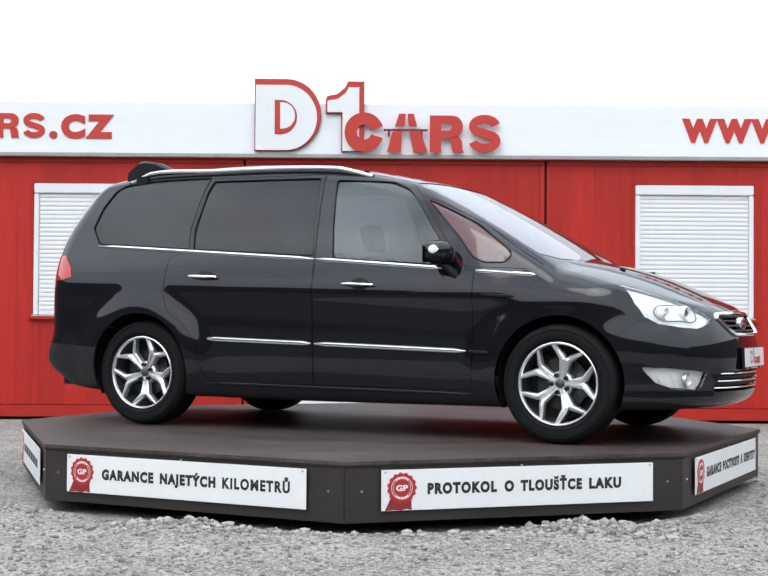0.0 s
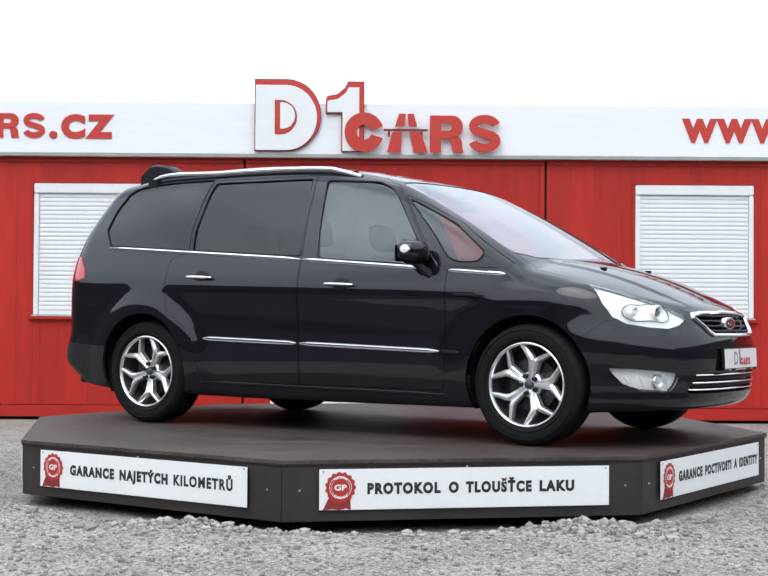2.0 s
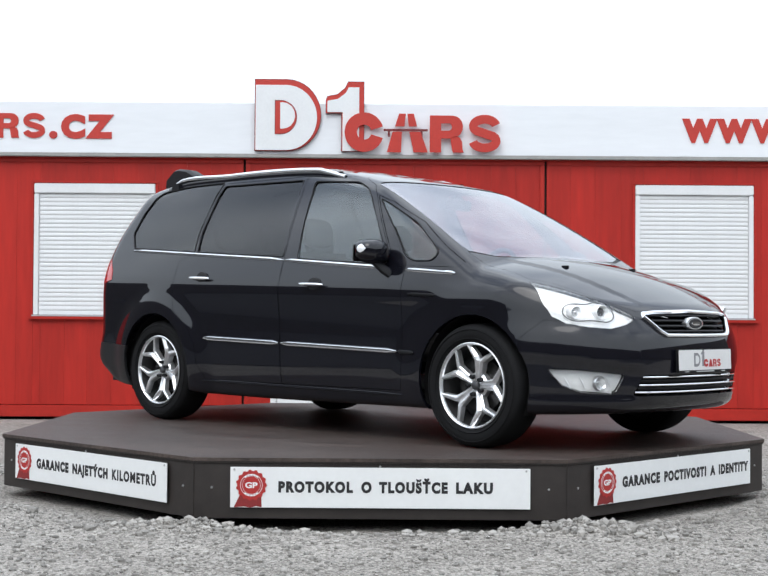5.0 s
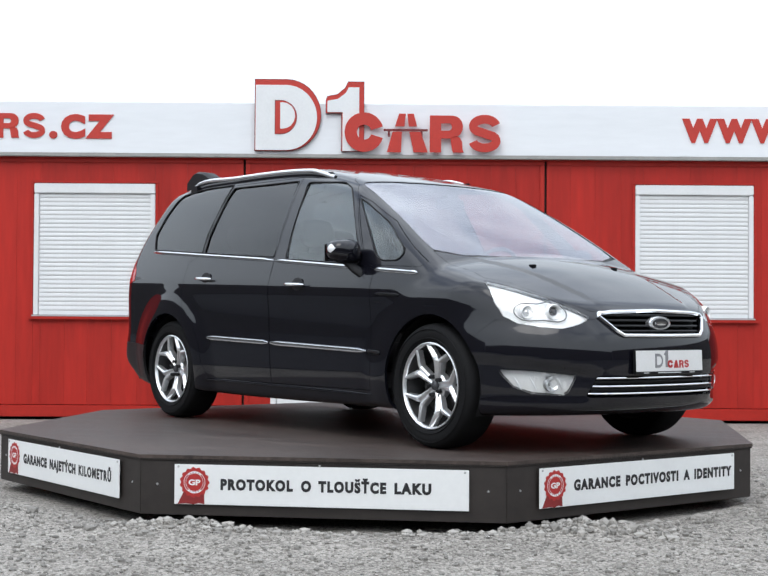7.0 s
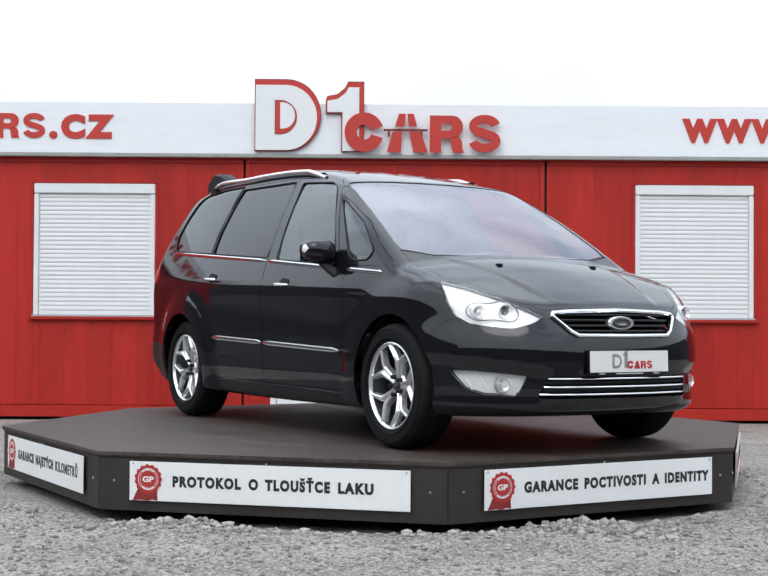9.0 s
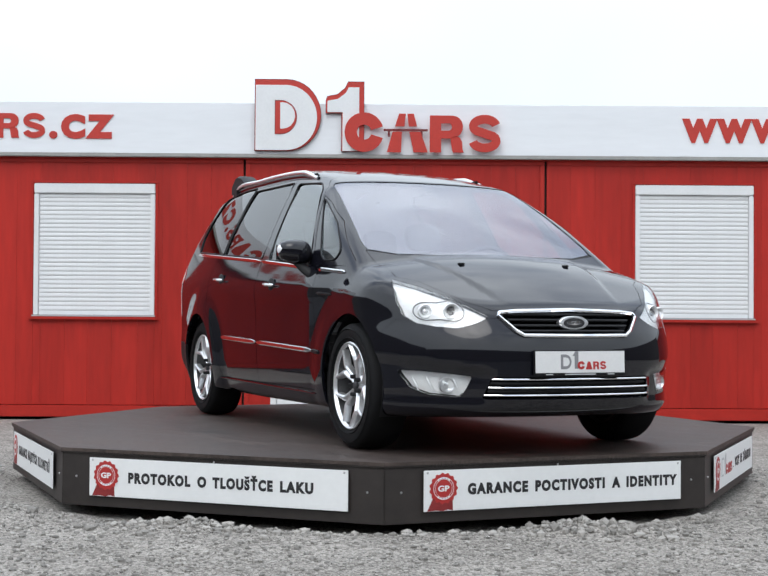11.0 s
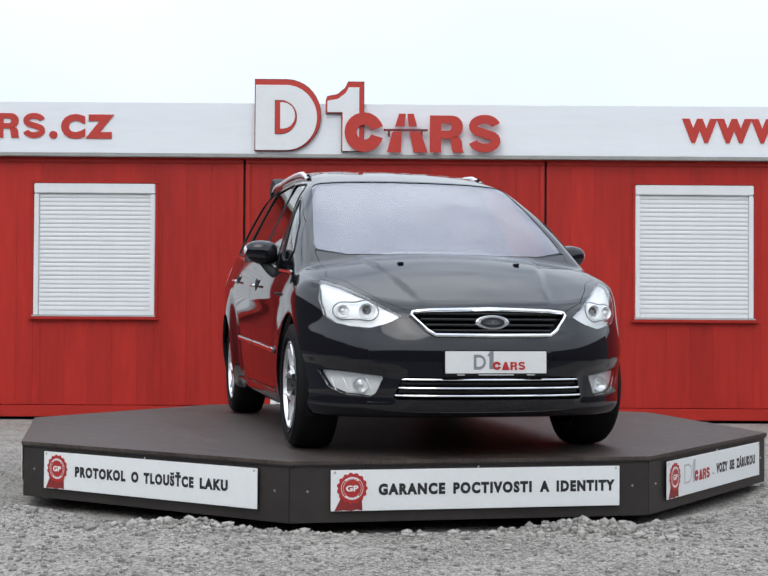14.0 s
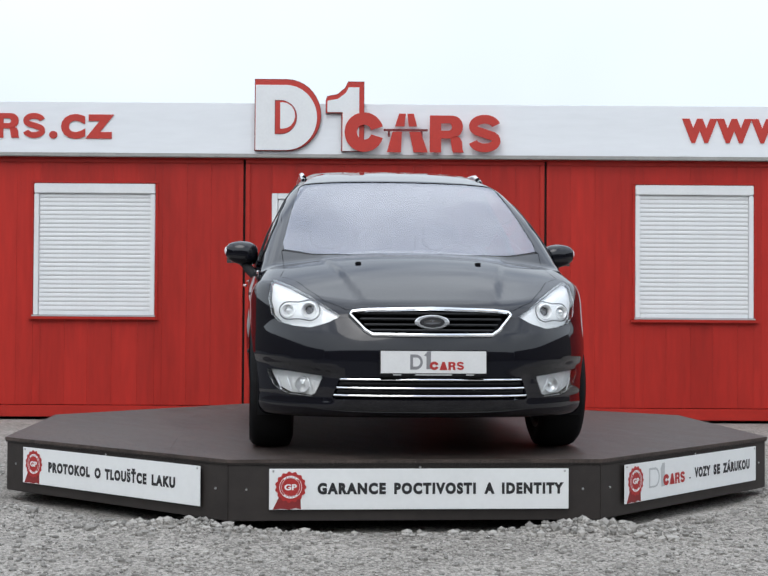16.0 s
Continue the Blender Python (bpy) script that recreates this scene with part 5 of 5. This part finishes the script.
        part("rail_base", tube(bmesh.new(), under, 0.013, 8, 1.6), PAINT, rail, smooth=True)
        for x in (0.02, -0.85, -1.66):
            z = on_top(x, 0.58)
            b = bmesh.new()
            box(b, (x - 0.05, s * 0.570 - 0.014, z - 0.015), (x + 0.05, s * 0.570 + 0.014, z + (0.048 if x < -1 else 0.028)), 0.008)
            part("rail_foot", b, PLASTIC, rail)
        # wheel houses
        for cx in AXLES:
            b = bmesh.new()
            n, rr = 24, 0.377
            rows = []
            for y in (0.50, 0.86):
                rows.append([b.verts.new((cx + rr * math.cos(radians(-25 + 230 * i / n)), s * min(y, on_side(cx, 0.73) - 0.015), AXLE_Z + 0.012 + rr * math.sin(radians(-25 + 230 * i / n)))) for i in range(n + 1)])
            for i in range(n):
                b.faces.new((rows[0][i], rows[0][i + 1], rows[1][i + 1], rows[1][i]))
            b.faces.new(rows[0])
            bmesh.ops.solidify(b, geom=b.faces[:], thickness=0.006)
            part("wheel_house", b, DARK, car)
    # grille: dark back, slats, chrome frame, oval badge
    back = panel("grille", cutter.take("grille"), PLASTIC, car, 0.01, sink=0.05, gap=0.0, label="dark slatted grille in a chrome frame")
    part("grille_frame", tube(bmesh.new(), ring_on_front(GRILLE, 0.004, 4), 0.0115, 8, 1.25, True, up=(1, 0, 0)), CHROME, back, "chrome frame", smooth=True)
    for z, w in ((0.728, 0.372), (0.700, 0.353), (0.672, 0.333), (0.645, 0.307)):
        b = bmesh.new()
        n = 16
        rings = []
        for k in range(n + 1):
            y = -w + 2 * w * k / n
            x = on_front(y, z) - 0.008
            rings.append([b.verts.new((x + dx, y, z + dz)) for dx, dz in ((0.0, 0.005), (0.003, 0.0), (0.0, -0.006), (-0.035, -0.003), (-0.035, 0.003))])
        for p, q in zip(rings, rings[1:]):
            for i in range(5):
                b.faces.new((p[i], p[(i + 1) % 5], q[(i + 1) % 5], q[i]))
        bmesh.ops.recalc_face_normals(b, faces=b.faces[:])
        part("slat", b, GREYPLASTIC, back)
    bx = on_front(0, 0.685)
    for r, dep, m, nm in ((1.0, 0.0, SILVER, "badge"), (0.74, 0.004, INK, "badge_field"), (0.60, 0.006, CHROME, "badge_bar")):
        b = bmesh.new()
        hw, hh = (0.086 * r, 0.036 * r) if nm != "badge_bar" else (0.046, 0.0115)
        lathe(b, [(0.0005, 0.010 + dep), (0.92, 0.009 + dep), (1.0, 0.004 + dep), (1.0, -0.02)], 40, "z")
        bmesh.ops.transform(b, matrix=Matrix(((0, 0, 1, bx - 0.004), (hw, 0, 0, 0), (0, hh, 0, 0.685), (0, 0, 0, 1))), verts=b.verts)
        part(nm, b, m, back, smooth=True)
    intake = panel("air_intake", cutter.take("intake"), PLASTIC, car, 0.01, sink=0.06, gap=0.0, label="dark lower intake with three chrome bars")
    for z, w in ((0.402, 0.452), (0.360, 0.466), (0.322, 0.480)):
        part("intake_bar", strip_on_front(lambda y: z, -w, w, -0.006, 0.0058, flat=1.0), CHROME, intake, "thin chrome bar", smooth=True)
    for z in (0.381, 0.341):
        part("intake_slat", strip_on_front(lambda y: z, -0.46, 0.46, -0.025, 0.009), PLASTIC, intake, smooth=True)
    # number plate with its holder
    tilt = pose(2.333, 0, 0.489, 0, -2.0, 0)
    b = bmesh.new()
    box(b, (-0.016, -0.265, -0.068), (0.0, 0.265, 0.060), 0.004, tilt)
    holder = part("plate_holder", b, PLASTIC, car)
    b = bmesh.new()
    box(b, (0.001, -0.260, -0.0545), (0.004, 0.260, 0.0545), 0.0012, tilt)
    plate = part("dealer_plate", b, PLATE, holder, "white dealer plate with grey and red marks")
    face = tilt @ Matrix(((0, 0, 1, 0.0042), (1, 0, 0, 0), (0, 1, 0, 0), (0, 0, 0, 1)))
    b = bmesh.new()
    prism(b, round_end(0.062, 0.074), 0.0006, face @ Matrix.Translation((-0.116, -0.036, 0)))
    prism(b, [(0.012, 0), (0.034, 0), (0.034, 0.088), (0.018, 0.088), (0.0, 0.066), (0.012, 0.062)], 0.0006, face @ Matrix.Translation((-0.048, -0.034, 0)))
    part("grey_mark", b, GREYINK, plate)
    b = bmesh.new()
    prism(b, round_end(0.036, 0.044), 0.0006, face @ Matrix.Translation((-0.102, -0.021, 0.0006)))
    part("white_mark", b, PLATE, plate)
    b = bmesh.new()
    open_ring(b, 0.044, 0.042, 0.013, 17, 0.0012, face @ Matrix.Translation((-0.020, -0.038, 0)), 14)
    prism(b, [(0, 0), (0.040, 0), (0.026, 0.040), (0.014, 0.040)], 0.0012, face @ Matrix.Translation((0.028, -0.038, 0)))
    notched(b, 0.036, 0.040, 0.0012, face @ Matrix.Translation((0.072, -0.038, 0)))
    waved(b, 0.036, 0.040, 0.0012, face @ Matrix.Translation((0.113, -0.037, 0)))
    part("red_mark", b, SEAL, plate)
    for y0, y1 in ((-0.20, -0.16), (-0.09, 0.09), (0.16, 0.20)):
        b = bmesh.new()
        box(b, (0.0002, y0, -0.0645), (0.0010, y1, -0.0585), 0, tilt)
        part("print_bar", b, FRAME_GREY, holder)
    # washer jets
    for s in (-1, 1):
        b = bmesh.new()
        zt = on_top(1.63, s * 0.325)
        box(b, (1.612, s * 0.325 - 0.016, zt - 0.004), (1.650, s * 0.325 + 0.016, zt + 0.008), 0.004)
        part("washer_jet", b, PLASTIC, car)
    # black blocks at the rear ends of the roof rails
    for s in (-1, 1):
        b = bmesh.new()
        rings = []
        for y, low in ((0.455, 0.012), (0.475, 0.0), (0.545, 0.0), (0.570, 0.014)):
            rings.append([b.verts.new((x, s * y, zz - low)) for x, zz in ((-1.46, 1.706), (-1.56, 1.750), (-1.655, 1.764), (-1.70, 1.758), (-1.785, 1.700), (-1.79, 1.640), (-1.48, 1.680))])
        for p, q in zip(rings, rings[1:]):
            for i in range(7):
                b.faces.new((p[i], p[(i + 1) % 7], q[(i + 1) % 7], q[i]))
        b.faces.new(rings[0])
        b.faces.new(rings[-1][::-1])
        bmesh.ops.recalc_face_normals(b, faces=b.faces[:])
        part("rail_end", b, PLASTIC, car, smooth=True)
    # cabin
    b = bmesh.new()
    box(b, (0.70, -0.72, 0.62), (1.24, 0.72, 0.98), 0.06)
    dash = part("dashboard", b, SEAT, car, smooth=True)
    b = bmesh.new()
    ringp = [(0.52 + 0.075 * math.sin(a), 0.38 + 0.185 * math.cos(a), 0.98 + 0.17 * math.sin(a)) for a in (2 * math.pi * i / 28 for i in range(28))]
    part("steering_wheel", tube(b, ringp, 0.016, 8, 1, True, up=(1, 0, 0.4)), SEAT, dash, smooth=True)
    for x, y in ((0.05, -0.38), (0.05, 0.38)):
        seat(car, x, y)
    seat(car, -0.80, 0.0, 1.30, True)
    b = bmesh.new()
    box(b, (0.52, -0.12, 1.385), (0.545, 0.12, 1.455), 0.012)
    part("rear_view_mirror", b, PLASTIC, car, smooth=True)
    b = bmesh.new()
    box(b, (0.47, -0.045, 1.44), (0.55, 0.045, 1.48), 0.015)
    part("sensor_box", b, PLASTIC, car)
    b = bmesh.new()
    box(b, (-2.2, -0.78, 0.24), (1.7, 0.78, 0.30), 0.03)
    part("cabin_floor", b, DARK, car)
    # underside details and axles
    for cx in AXLES:
        b = bmesh.new()
        tube(b, [(cx, -0.7, 0.30), (cx, 0.7, 0.30)], 0.035, 8)
        part("axle", b, DARK, car)
    cutter.bm.free()
    first = wheel(car)
    first.matrix_basis = pose(AXLES[0], -0.782, AXLE_Z)
    for ax, s in ((0, 1), (1, -1), (1, 1)):
        copy_thing(first, pose(AXLES[ax], s * 0.782, AXLE_Z, 0, (17 if ax else -23) if s < 0 else 40, 180 if s > 0 else 0))
    return car


CAR = build_car()


# ---------------------------------------------------------------- loose gravel
def near(rng):
    while True:
        x, y = rng.uniform(-3.6, 3.6), rng.uniform(-4.2, 0.5)
        r = math.hypot(x, y)
        if 2.47 < r < 4.6:
            return x, y


def foot(rng):
    k = rng.random()
    if k < 0.62:
        cx, cy = ((-0.92, -2.44), (1.04, -2.48))[int(k < 0.31)]
        return cx + rng.normal(0, 0.24), cy + rng.normal(0, 0.09)
    a, r = rng.uniform(-2.6, -0.5), 2.50 + abs(rng.normal(0, 0.16))
    return r * math.cos(a), r * math.sin(a)


stones("gravel", 14000, (0.004, 0.017), near, "loose grey crushed stones", 5)
stones("stone_heap", 900, (0.005, 0.030), foot, "larger broken stones thrown up beside the platform", 8)


def motions():
    """The platform turns, and the car turns with it."""
    walk(TABLE, [(t, pose(0, 0, 0, 0, 0, a)) for t, a in TURN])
    rows = []
    for t, a in TURN:
        c, s = math.cos(radians(a)), math.sin(radians(a))
        rows.append((t, pose(CAR_AT[0] * c - CAR_AT[1] * s, CAR_AT[0] * s + CAR_AT[1] * c, DECK, 0, 0, CAR_TURN + a)))
    walk(CAR, rows)


motions()
